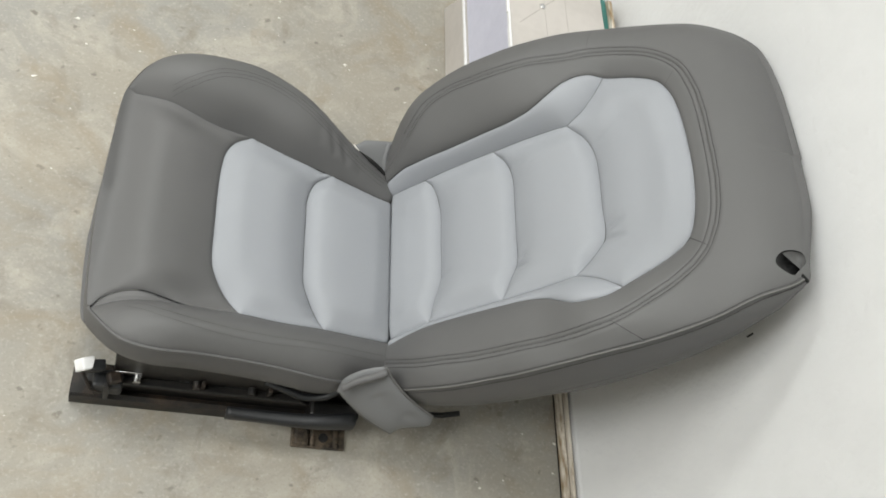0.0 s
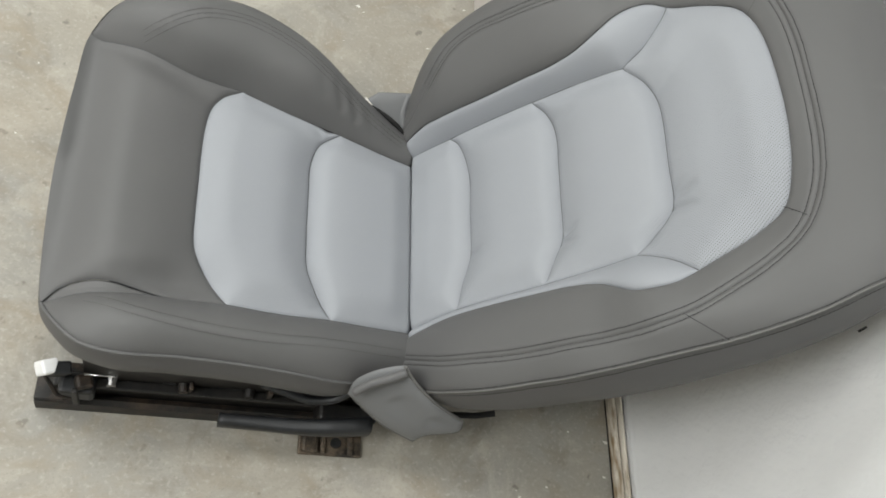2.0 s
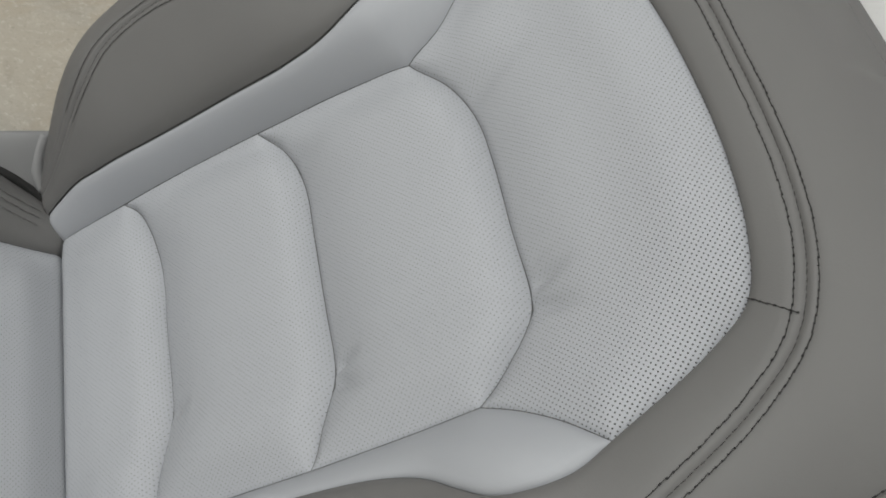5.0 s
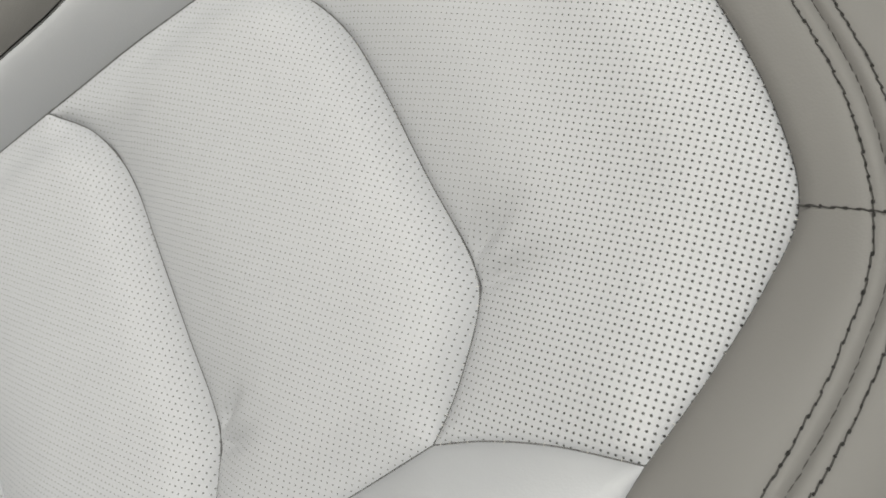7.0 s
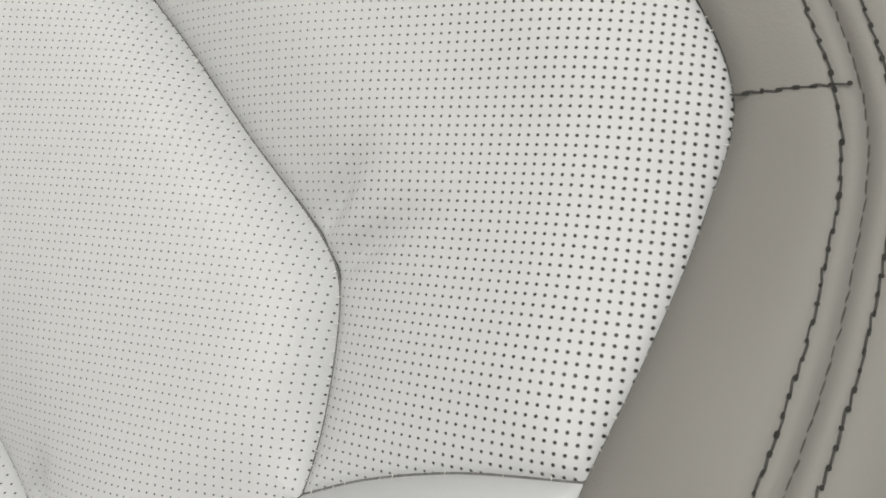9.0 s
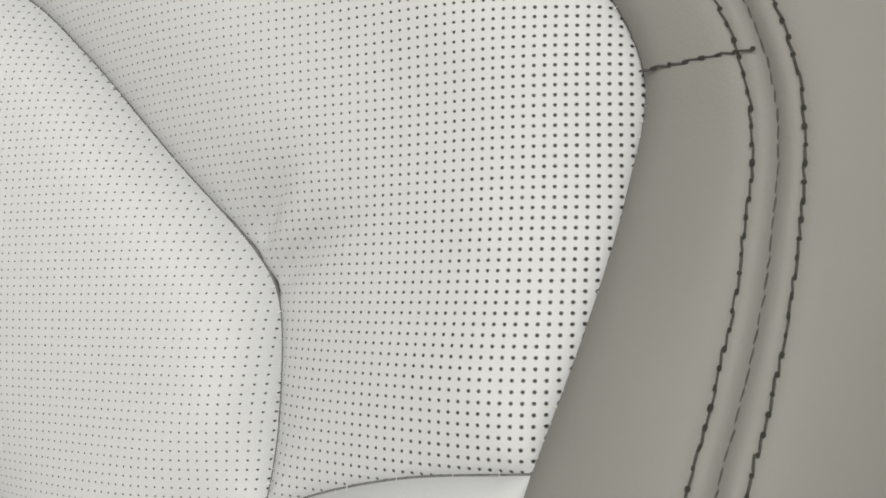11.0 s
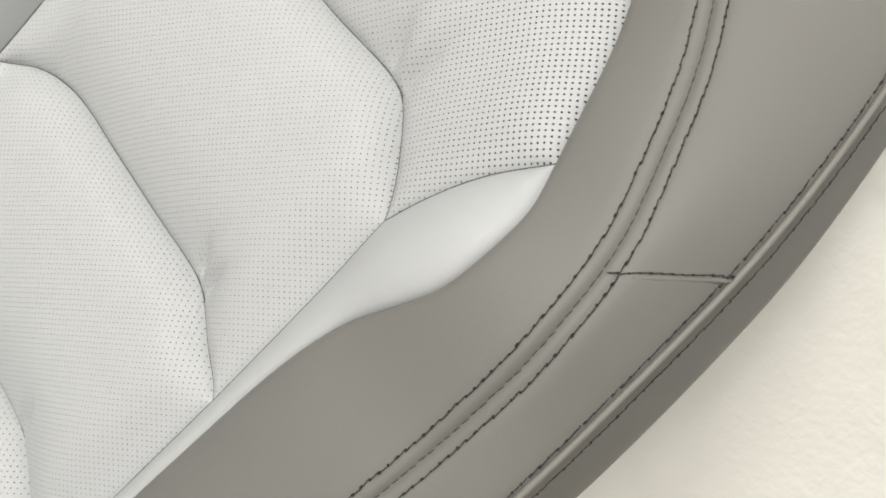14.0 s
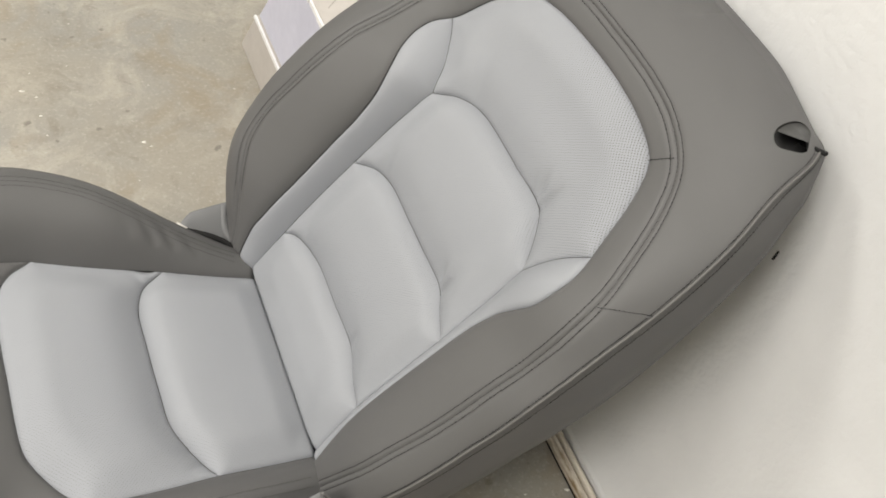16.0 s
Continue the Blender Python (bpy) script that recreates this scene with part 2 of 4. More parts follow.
def fill(outline, grid, rows=(0.0015, 0.004, 0.008), opening=None):
    """Triangles that fill a closed outline, finer towards its edge."""
    from mathutils.geometry import delaunay_2d_cdt
    t = np.roll(outline, -1, axis=0) - np.roll(outline, 1, axis=0)
    nrm = np.stack([-t[:, 1], t[:, 0]], 1) / np.maximum(np.linalg.norm(t, axis=1), 1e-9)[:, None]
    area = np.sum(outline[:, 0] * np.roll(outline[:, 1], -1) - outline[:, 1] * np.roll(outline[:, 0], -1))
    if area < 0:
        nrm = -nrm
    extra = []
    for r in rows:
        q = outline + nrm * r
        ok = inside(q, outline)
        d = dist(q, outline)
        extra.append(q[ok & (d > r * 0.93)])
    lo, hi = outline.min(0), outline.max(0)
    gx, gy = np.meshgrid(np.arange(lo[0], hi[0], grid), np.arange(lo[1], hi[1], grid * 0.87))
    gx = gx + (np.arange(gx.shape[0]) % 2)[:, None] * grid / 2
    g = np.stack([gx.ravel(), gy.ravel()], 1)
    g = g[inside(g, outline)]
    g = g[dist(g, outline) > max(rows) + grid * 0.4]
    pts = np.concatenate([outline, *extra, g])
    n = len(outline)
    edges = [(i, (i + 1) % n) for i in range(n)]
    if opening is not None:
        k, m = len(pts), len(opening)
        pts = np.concatenate([pts, opening])
        edges += [(k + i, k + (i + 1) % m) for i in range(m)]
    v, _, f, _, _, _ = delaunay_2d_cdt([Vector(p) for p in pts], edges, [], 1, 1e-6)
    v = np.array([tuple(q) for q in v])
    if opening is not None:
        mid = np.array([v[list(q)].mean(0) for q in f])
        f = [q for q, cut_out in zip(f, inside(mid, opening)) if not cut_out]
    return v, f


class Smoothed:
    """A height over a plan, evened out by a Gaussian so that it has no kinks."""

    def __init__(self, raw, lo, hi, sigma, cell=0.004):
        nx, ny = (int((b - a) / cell) + 1 for a, b in zip(lo, hi))
        gx, gy = np.meshgrid(lo[0] + cell * np.arange(nx), lo[1] + cell * np.arange(ny), indexing="ij")
        z = raw(np.stack([gx.ravel(), gy.ravel()], 1)).reshape(nx, ny)
        r = int(3 * sigma / cell)
        k = np.exp(-0.5 * (np.arange(-r, r + 1) * cell / sigma) ** 2)
        k /= k.sum()
        z = np.pad(z, r, mode="edge")
        z = np.apply_along_axis(np.convolve, 0, z, k, "valid")
        self.z = np.apply_along_axis(np.convolve, 1, z, k, "valid")
        self.lo, self.cell = np.array(lo), cell

    def __call__(self, p):
        q = (p - self.lo) / self.cell
        i = np.clip(q.astype(int), 0, np.array(self.z.shape) - 2)
        f = np.clip(q - i, 0, 1)
        z, a, b = self.z, i[:, 0], i[:, 1]
        return (z[a, b] * (1 - f[:, 0]) * (1 - f[:, 1]) + z[a + 1, b] * f[:, 0] * (1 - f[:, 1])
                + z[a, b + 1] * (1 - f[:, 0]) * f[:, 1] + z[a + 1, b + 1] * f[:, 0] * f[:, 1])


class Sheet:
    """A plan (u across, v along) with a height, laid into the world."""

    def __init__(self, origin, across, along, height):
        self.o, self.u, self.v = (np.array(a, float) for a in (origin, across, along))
        self.n = np.cross(self.u, self.v)
        self.height = height

    def at(self, uv, w):
        return self.o + uv[:, :1] * self.u + uv[:, 1:2] * self.v + np.asarray(w)[:, None] * self.n

    def on(self, uv, lift=0.0):
        return self.at(uv, self.height(uv) + lift)


def soft_dist(p, outline):
    """A distance to the outline that turns no sharp ridges in the corners."""
    q = even(np.concatenate([outline, outline[:1]]), 0.002)
    r = ((p[:, None] - q[None]) ** 2).sum(2) + 1e-8
    return (0.002 * 2 / math.pi * (r ** -2).sum(1)) ** (-1 / 3)


def panel(name, sheet, outline, mat, parent, puff=0.004, spread=0.02, groove=0.0036, grid=0.006, label="", dents=(), opening=None, creases=(), rows=(0.0015, 0.004, 0.008), seamless=None):
    """A stuffed leather panel: full in the middle, drawn down along its seams. opening: an outline cut out of it; seamless: a stretch of the edge that is not sewn down."""
    p, f = fill(outline, grid, rows, opening)
    d = dist(p, outline)
    sewn = 1.0 if seamless is None else ease(dist(p, seamless, closed=False), 0.0, 0.02)
    w = sheet.height(p) - sewn * groove * np.exp(-d / 0.0024) + puff * (1 - np.exp(-(soft_dist(p, outline) if spread >= 0.02 else d) / spread))
    for (u, v, a, length, depth, width) in dents:
        r = p - (u, v)
        c, s = math.cos(radians(a)), math.sin(radians(a))
        along, across = r[:, 0] * c + r[:, 1] * s, -r[:, 0] * s + r[:, 1] * c
        w = w - depth * np.exp(-(across / width) ** 2) * ease(along, -0.005, 0.005) * (1 - ease(along, length * 0.2, length))
    for line, depth, width in creases:
        w = w - depth * np.exp(-(dist(p, line, closed=False) / width) ** 2)
    me = mesh_of(name, sheet.at(p, w), f, mat, uvs=[tuple(q) for q in p])
    if sheet.n @ np.array(me.polygons[0].normal) < 0:
        me.flip_normals()
    return part(name, me, parent, label)


def loft(name, lines, mat, parent=None, label="", closed=False, caps=False):
    """A skin through lines of equal length."""
    n, k = len(lines[0]), len(lines)
    v = np.concatenate(lines)
    f = [(i * n + j, i * n + (j + 1) % n, (i + 1) * n + (j + 1) % n, (i + 1) * n + j)
         for i in range(k - 1) for j in range(n if closed else n - 1)]
    if caps:
        f += [tuple(range(n))[::-1], tuple((k - 1) * n + j for j in range(n))]
    return part(name, mesh_of(name, v, f, mat), parent, label)


def tube(name, path, radius, mat, parent=None, label="", sides=8):
    """A round cord along a path in the world."""
    p = np.array(path, float)
    t = np.gradient(p, axis=0)
    t /= np.linalg.norm(t, axis=1)[:, None]
    a = np.cross(t, (0.31, 0.22, 0.92))
    a /= np.linalg.norm(a, axis=1)[:, None]
    b = np.cross(t, a)
    ang = np.linspace(0, 2 * math.pi, sides, endpoint=False)
    rings = [q + radius * (np.cos(ang)[:, None] * x + np.sin(ang)[:, None] * y) for q, x, y in zip(p, a, b)]
    return loft(name, rings, mat, parent, label, closed=True, caps=True)


def stitches(name, path, normals, mat, parent, pitch=0.0051, length=0.0053, width=0.00033, seed=1):
    """A row of thread stitches along a path in the world: small rounded bars, each a little askew, and the needle holes between them."""
    rnd = random.Random(seed)
    line = even(np.concatenate([path, normals], 1), pitch)
    v, f, slot = [], [], []
    slant = rnd.choice((-0.10, 0.10))
    for i in range(len(line) - 1):
        n = line[i, 3:]
        p = line[i, :3] + np.cross(n, line[i + 1, :3] - line[i, :3]) * rnd.uniform(-0.07, 0.07)
        t = line[i + 1, :3] - p
        t /= np.linalg.norm(t)
        n = n / np.linalg.norm(n)
        s = np.cross(n, t)
        d = t + s * (slant + rnd.uniform(-0.10, 0.10))
        ln, wd = length * rnd.uniform(0.85, 1.05), width * rnd.uniform(0.85, 1.2)
        k = len(v)
        for x, y, h in ((-0.5, 0.4, -0.5), (-0.5, -0.4, -0.5), (-0.25, 1, 0), (-0.25, -1, 0), (0.25, 1, 0), (0.25, -1, 0), (0.5, 0.4, -0.5), (0.5, -0.4, -0.5), (-0.25, 0, 1), (0.25, 0, 1)):
            v.append(p + d * x * ln + s * y * wd + n * (h * wd * 0.9 - 0.0002))
        f += [(k, k + 8, k + 2), (k, k + 1, k + 8), (k + 1, k + 3, k + 8), (k + 2, k + 8, k + 9, k + 4), (k + 3, k + 5, k + 9, k + 8), (k + 4, k + 9, k + 6), (k + 5, k + 7, k + 9), (k + 6, k + 9, k + 7)]
        slot += [0] * 8
        if mat == DARK_THREAD:
            k = len(v)
            q = p + t * pitch * 0.5
            a, b = rnd.uniform(0.0007, 0.0014), width * rnd.uniform(1.5, 2.6)
            v += [q + t * a * math.cos(e) + s * b * math.sin(e) + n * 0.0001 for e in (0, 1.05, 2.09, 3.14, 4.19, 5.24)]
            f.append(tuple(range(k, k + 6)))
            slot.append(1)
    me = mesh_of(name, v, f, mat)
    me.materials.append(THREAD)
    me.polygons.foreach_set("material_index", slot)
    return part(name, me, parent)


def shifted(line, d):
    """A plan line moved sideways (to its left) by d."""
    t = np.gradient(line, axis=0)
    n = np.stack([-t[:, 1], t[:, 0]], 1) / np.linalg.norm(t, axis=1)[:, None]
    return line + n * d


# The room
def slab(name, size, at, mat, label, category):
    ob = part(name, box(name, size, pose(*at), mat), None, label)
    return tagged(ob, category=category, kind="structure")


slab("floor", (7.1, 8.0, 0.1), (-3.37, 0, -0.05), CONCRETE, "bare concrete workshop floor with stains and chips", "floor")
slab("wall_east", (0.1, 8.0, 3.0), (0.100, 0, 1.5), PAINT, "white painted wall with a lightly rough plaster", "wall")
# Unseen walls and ceiling close the room; wall tone set for bounce light
slab("wall_west", (0.1, 8.0, 3.0), (-6.85, 0, 1.5), BOUNCE_PAINT, "unseen plain wall added to close the room", "wall")
slab("wall_north", (7.1, 0.1, 3.0), (-3.37, 4.0, 1.5), BOUNCE_PAINT, "unseen plain wall added to close the room", "wall")
slab("wall_south", (7.1, 0.1, 3.0), (-3.37, -4.0, 1.5), BOUNCE_PAINT, "unseen plain wall added to close the room", "wall")
slab("ceiling", (7.1, 8.0, 0.1), (-3.37, 0, 3.05), SCREED, "unseen plain light ceiling added to close the room", "ceiling")



def moulding(name, prof, mat, parent=None, label="", ends=(-3.94, 0.41)):
    bm = bmesh.new()
    loops = [[bm.verts.new((x, y, z)) for x, z in prof] for y in ends]
    for i in range(len(prof) - 1):
        bm.faces.new((loops[0][i], loops[0][i + 1], loops[1][i + 1], loops[1][i]))
    for e in loops:
        bm.faces.new(e)
    return part(name, from_bm(name, bm, mat), parent, label)


baseboard = tagged(moulding("baseboard", [(0.049, 0.001), (-0.008, 0.001), (-0.008, 0.013), (-0.005, 0.017), (0.002, 0.018), (0.003, 0.011), (0.048, 0.011)], BASE, None, "worn wooden baseboard strip with flaking cream paint"), category="baseboard", kind="structure")
moulding("bead", [(0.006, 0.0115), (0.0068, 0.023), (0.0085, 0.026), (0.011, 0.026), (0.0125, 0.0115)], BASE, baseboard)
moulding("backing", [(0.0026, 0.0112), (0.0026, 0.0125), (0.016, 0.0125), (0.016, 0.0112)], BARE, baseboard, "bare brown wood in the grooves")
moulding("ledge", [(0.0155, 0.0118), (0.0160, 0.034), (0.019, 0.040), (0.0275, 0.080), (0.0345, 0.140), (0.0405, 0.220), (0.0455, 0.330), (0.0488, 0.460), (0.0498, 0.560), (0.0498, 0.0118)], PAINT, baseboard, "white painted plaster foot of the wall")
# a thin black strip paints the shadow between board and floor
moulding("floor_gap_shade", [(-0.0105, 0.0003), (-0.0105, 0.0012), (-0.0081, 0.0012), (-0.0081, 0.0003)], CAVITY, baseboard, "dark strip for the shadow in the gap along the floor")

# The car seat: plans of the backrest and of the cushion, from the crease between them
CREASE = (-0.428, 0.0, 0.174)
B_IN_UP = spline([(0.150, -0.03), (0.152, 0.03), (0.151, 0.088)])
B_IN_UP2 = spline([(0.151, 0.088), (0.151, 0.165), (0.149, 0.243)])
B_IN_UP3 = spline([(0.149, 0.243), (0.146, 0.32), (0.141, 0.390)])
B_ARCH_UP = spline([(0.141, 0.390), (0.159, 0.421), (0.183, 0.444), (0.209, 0.464)])
B_IN_LO = spline([(-0.152, -0.03), (-0.145, 0.03), (-0.139, 0.092)])
B_IN_LO2 = spline([(-0.139, 0.092), (-0.140, 0.165), (-0.142, 0.243)])
B_IN_LO3 = spline([(-0.142, 0.243), (-0.142, 0.32), (-0.141, 0.379)])
B_ARCH_LO = spline([(-0.141, 0.379), (-0.151, 0.402), (-0.168, 0.431), (-0.191, 0.460)])
B_E1 = spline([(0.151, 0.088), (0.143, 0.097), (0.120, 0.106), (0.090, 0.110), (0.020, 0.109), (-0.048, 0.109), (-0.064, 0.106), (-0.100, 0.097), (-0.139, 0.092)])
B_E2 = spline([(0.149, 0.243), (0.127, 0.260), (0.097, 0.269), (0.050, 0.268), (-0.020, 0.267), (-0.072, 0.267), (-0.086, 0.264), (-0.115, 0.252), (-0.142, 0.243)])
B_E3 = spline([(0.141, 0.390), (0.112, 0.414), (0.080, 0.426), (0.040, 0.429), (-0.020, 0.428), (-0.074, 0.428), (-0.090, 0.424), (-0.120, 0.401), (-0.141, 0.379)])
B_TOP = spline([(0.209, 0.464), (0.190, 0.514), (0.166, 0.550), (0.137, 0.567), (0.100, 0.576), (0.040, 0.581), (-0.030, 0.581), (-0.092, 0.573), (-0.132, 0.558), (-0.153, 0.530), (-0.174, 0.494), (-0.191, 0.460)])
B_WING_UP = spline([(0.166, -0.03), (0.171, 0.000), (0.175, 0.030), (0.176, 0.060), (0.173, 0.090), (0.171, 0.130), (0.170, 0.180), (0.169, 0.243), (0.168, 0.303), (0.172, 0.345), (0.184, 0.380), (0.200, 0.405), (0.211, 0.428), (0.214, 0.447), (0.209, 0.464)])
B_WING_LO = spline([(-0.172, -0.03), (-0.160, 0.027), (-0.155, 0.065), (-0.155, 0.135), (-0.159, 0.211), (-0.168, 0.300), (-0.179, 0.341), (-0.194, 0.368), (-0.204, 0.388), (-0.207, 0.412), (-0.204, 0.437), (-0.191, 0.460)])
B_RING = spline([(0.180, -0.03), (0.201, 0.050), (0.225, 0.114), (0.247, 0.160), (0.254, 0.209), (0.250, 0.260), (0.246, 0.310), (0.245, 0.360), (0.246, 0.409), (0.249, 0.460), (0.236, 0.510), (0.212, 0.555), (0.175, 0.589), (0.129, 0.604), (0.079, 0.610), (0.030, 0.611), (-0.020, 0.611), (-0.070, 0.608), (-0.116, 0.599), (-0.162, 0.577), (-0.195, 0.540), (-0.221, 0.498), (-0.243, 0.453), (-0.253, 0.405), (-0.253, 0.355), (-0.251, 0.306), (-0.249, 0.256), (-0.245, 0.206), (-0.238, 0.157), (-0.230, 0.107), (-0.216, 0.058), (-0.202, 0.012), (-0.192, -0.03)])
B_RIM = spline([(0.190, -0.03), (0.243, 0.035), (0.273, 0.095), (0.294, 0.155), (0.304, 0.222), (0.300, 0.300), (0.302, 0.360), (0.307, 0.420), (0.308, 0.470), (0.304, 0.530), (0.292, 0.580), (0.278, 0.622), (0.258, 0.660), (0.226, 0.686), (0.188, 0.697), (0.140, 0.703), (0.052, 0.706), (-0.030, 0.706), (-0.090, 0.704), (-0.135, 0.699), (-0.180, 0.693), (-0.208, 0.688), (-0.219, 0.676), (-0.235, 0.636), (-0.254, 0.590), (-0.267, 0.542), (-0.277, 0.493), (-0.283, 0.443), (-0.287, 0.393), (-0.289, 0.343), (-0.288, 0.292), (-0.284, 0.242), (-0.281, 0.192), (-0.276, 0.142), (-0.266, 0.090), (-0.254, 0.045), (-0.225, -0.03)])
B_INSERT = join(B_IN_UP, B_IN_UP2, B_IN_UP3, B_ARCH_UP, B_TOP, B_ARCH_LO[::-1], B_IN_LO3[::-1], B_IN_LO2[::-1], B_IN_LO[::-1])[::3]


def back_form(p):
    u, v = p[:, 0], p[:, 1]
    d = dist(p, B_INSERT)
    d = np.where(inside(p, B_INSERT), -d, d)
    rise = np.where(u > 0, 0.092, 0.050) * (1 - ease(v, 0.28, 0.62)) * (0.45 + 0.55 * ease(v, -0.02, 0.14))
    far = np.maximum(d, 0)
    face = np.where(u > 0, 0.55 * (1 - np.exp(-far / 0.014)) + 0.45 * np.clip(far / 0.1, 0, 1), 1 - np.exp(-far / 0.028))
    w = np.where(d > 0, rise * face, -0.012 * ease(-d, 0.0, 0.09))
    w = w + np.where(u < 0, 0.022, 0.0) * ease(-u, 0.12, 0.19) * ease(v, 0.33, 0.43) * (1 - ease(v, 0.46, 0.58)) * (1 - 0.85 * ease(-u, 0.250, 0.290))
    w = w + 0.008 * (1 - ease(v, 0.40, 0.55)) - 2.6 * np.maximum(v - 0.56, 0) ** 2
    # the border stands a little proud of the insert round its top
    w = w + 0.006 * ease(d, 0.0, 0.035) * (1 - ease(d, 0.05, 0.12)) * ease(v, 0.46, 0.56)
    return w


def tufts(p, seams, inner):
    """Stuffed panels that swell slowly behind each cross seam and roll down sharply to the next one."""
    low = np.zeros(len(p))
    for line in seams:
        o = np.argsort(line[:, 0])
        behind = p[:, 1] > np.interp(p[:, 0], line[o, 0], line[o, 1])
        low = np.maximum(low, np.exp(-(dist(p, line, closed=False) / np.where(behind, 0.038, 0.012)) ** 2))
    return ease(inner, 0.0, 0.045) * ease(p[:, 1], 0.002, 0.05) * (1 - low)


BACK_FORM = Smoothed(back_form, (-0.34, -0.06), (0.36, 0.76), 0.009)


def back_height(p):
    u, v = p[:, 0], p[:, 1]
    w = BACK_FORM(p)
    w = w - 0.011 * np.maximum(1 - np.maximum(v, -0.01) / 0.010, 0) ** 2
    w = w + 0.007 * tufts(p, (B_E1, B_E2, B_E3), np.where(inside(p, B_INSERT), soft_dist(p, B_INSERT), 0.0))
    e = dist(p, B_RIM, closed=False)
    drop = np.where(u > 0, 0.012 + 0.018 * ease(v, 0.30, 0.60), 0.018 - 0.009 * ease(v, 0.25, 0.36)) + 0.014 * ease(v, 0.60, 0.69)
    return w - drop * np.maximum(1 - e / 0.05, 0) ** 2


BACK = Sheet(CREASE, (0, 1, 0), (0.528, 0, 0.849), back_height)
BACK.n = np.array([-0.849, 0, 0.528])

car_seat = tagged(new("car_seat"), "two-tone grey leather car front seat without headrest, standing on the floor", "car seat")
car_seat.location = (-0.6, 0, 0)
bpy.context.view_layer.update()

SEAM_ROWS = (0.0012, 0.0030, 0.0048, 0.0058, 0.0066, 0.0075, 0.0090, 0.013)
HOLE = spline([(-0.194, 0.661), (-0.180, 0.666), (-0.172, 0.677), (-0.172, 0.690), (-0.184, 0.692), (-0.200, 0.684), (-0.209, 0.676), (-0.203, 0.667)], closed=True)[:-1]
backrest = panel("backrest", BACK, join(B_RING, B_RIM[::-1]), DARK, car_seat, puff=0.0014, spread=0.003, groove=0.0016, grid=0.008, label="reclined backrest with grey leather outer band", opening=HOLE, rows=SEAM_ROWS, creases=((shifted(B_RING, -0.0066), 0.0008, 0.0015),))
inner_edge = join(B_WING_UP, B_TOP, B_WING_LO[::-1])
panel("inner_band", BACK, join(inner_edge, B_RING[::-1]), DARK, backrest, puff=0.0014, spread=0.003, groove=0.0016, grid=0.008, label="dark grey leather bolster band", rows=SEAM_ROWS, creases=((shifted(B_RING, 0.0066), 0.0008, 0.0015),))
panel("upper_wing", BACK, join(B_IN_UP, B_IN_UP2, B_IN_UP3, B_ARCH_UP, B_WING_UP[::-1]), LIGHT, backrest, puff=0.004, spread=0.01, label="light grey smooth leather wing")
panel("lower_wing", BACK, join(B_IN_LO, B_IN_LO2, B_IN_LO3, B_ARCH_LO, B_WING_LO[::-1]), LIGHT, backrest, puff=0.004, spread=0.01, label="light grey smooth leather wing")
bottom = spline([(-0.152, -0.03), (0.150, -0.03)])
PERFORATED = "light grey perforated leather"
panel("insert_panel", BACK, join(B_IN_UP, B_E1, B_IN_LO[::-1], bottom), PERF, backrest, puff=0.012, spread=0.022, label=PERFORATED)
panel("insert_panel", BACK, join(B_IN_UP2, B_E2, B_IN_LO2[::-1], B_E1[::-1]), PERF, backrest, puff=0.014, spread=0.03, grid=0.0045, label=PERFORATED,
      dents=((-0.056, 0.112, 84, 0.035, 0.0045, 0.0045), (0.120, 0.110, 80, 0.05, 0.0015, 0.008)))
panel("insert_panel", BACK, join(B_IN_UP3, B_E3, B_IN_LO3[::-1], B_E2[::-1]), PERF, backrest, puff=0.014, spread=0.03, grid=0.0045, label=PERFORATED,
      dents=((-0.074, 0.270, 74, 0.036, 0.0066, 0.0040), (-0.085, 0.267, 104, 0.040, 0.0058, 0.0042), (0.110, 0.267, 84, 0.06, 0.0032, 0.008)))
panel("insert_panel", BACK, join(B_ARCH_UP, B_TOP, B_ARCH_LO[::-1], B_E3[::-1]), PERF, backrest, puff=0.014, spread=0.03, grid=0.0045, label=PERFORATED,
      dents=((-0.070, 0.430, 78, 0.044, 0.0066, 0.0048), (-0.085, 0.427, 104, 0.052, 0.0060, 0.0046), (-0.058, 0.430, 66, 0.032, 0.0024, 0.0048), (0.090, 0.425, 66, 0.08, 0.0034, 0.010)))
hole_w = BACK.height(HOLE)
centre = HOLE.mean(0)
loft("headrest_socket", [BACK.at(centre + (HOLE - centre) * k, hole_w - d) for k, d in ((1.0, 0.0), (0.98, 0.004), (0.94, 0.022), (0.5, 0.034), (0.02, 0.036))], CAVITY, backrest, "black open headrest socket", closed=True)
half = HOLE[(HOLE[:, 0] * 0.55 + HOLE[:, 1]) > 0.572]
part("socket_flap", mesh_of("socket_flap", np.concatenate([BACK.at(half, BACK.height(half) - 0.003), BACK.at(half * 0.999, BACK.height(half) - 0.006)]),
     [tuple(range(len(half)))] + [(i, i + 1, len(half) + i + 1, len(half) + i) for i in range(len(half) - 1)], FLAP), backrest, "dark grey plastic flap")
tip = BACK.on(np.array([(-0.206, 0.684), (-0.212, 0.687), (-0.218, 0.689)]), -0.001)
tube("frayed_corner", tip, 0.0024, CAVITY, backrest, "frayed open seam end")


def seam(sheet, line, parent, drop, radius=0.0006):
    """A dark cord in the bottom of a sewn groove, standing in for its shade."""
    q = even(line, 0.004)
    tube("seam", sheet.on(q, drop), radius, SEAM_SHADE, parent, sides=5)


for line in (B_E1, B_E2, B_E3, B_ARCH_LO, B_ARCH_UP, B_TOP, B_WING_UP, B_WING_LO):
    seam(BACK, line, backrest, -0.0034)
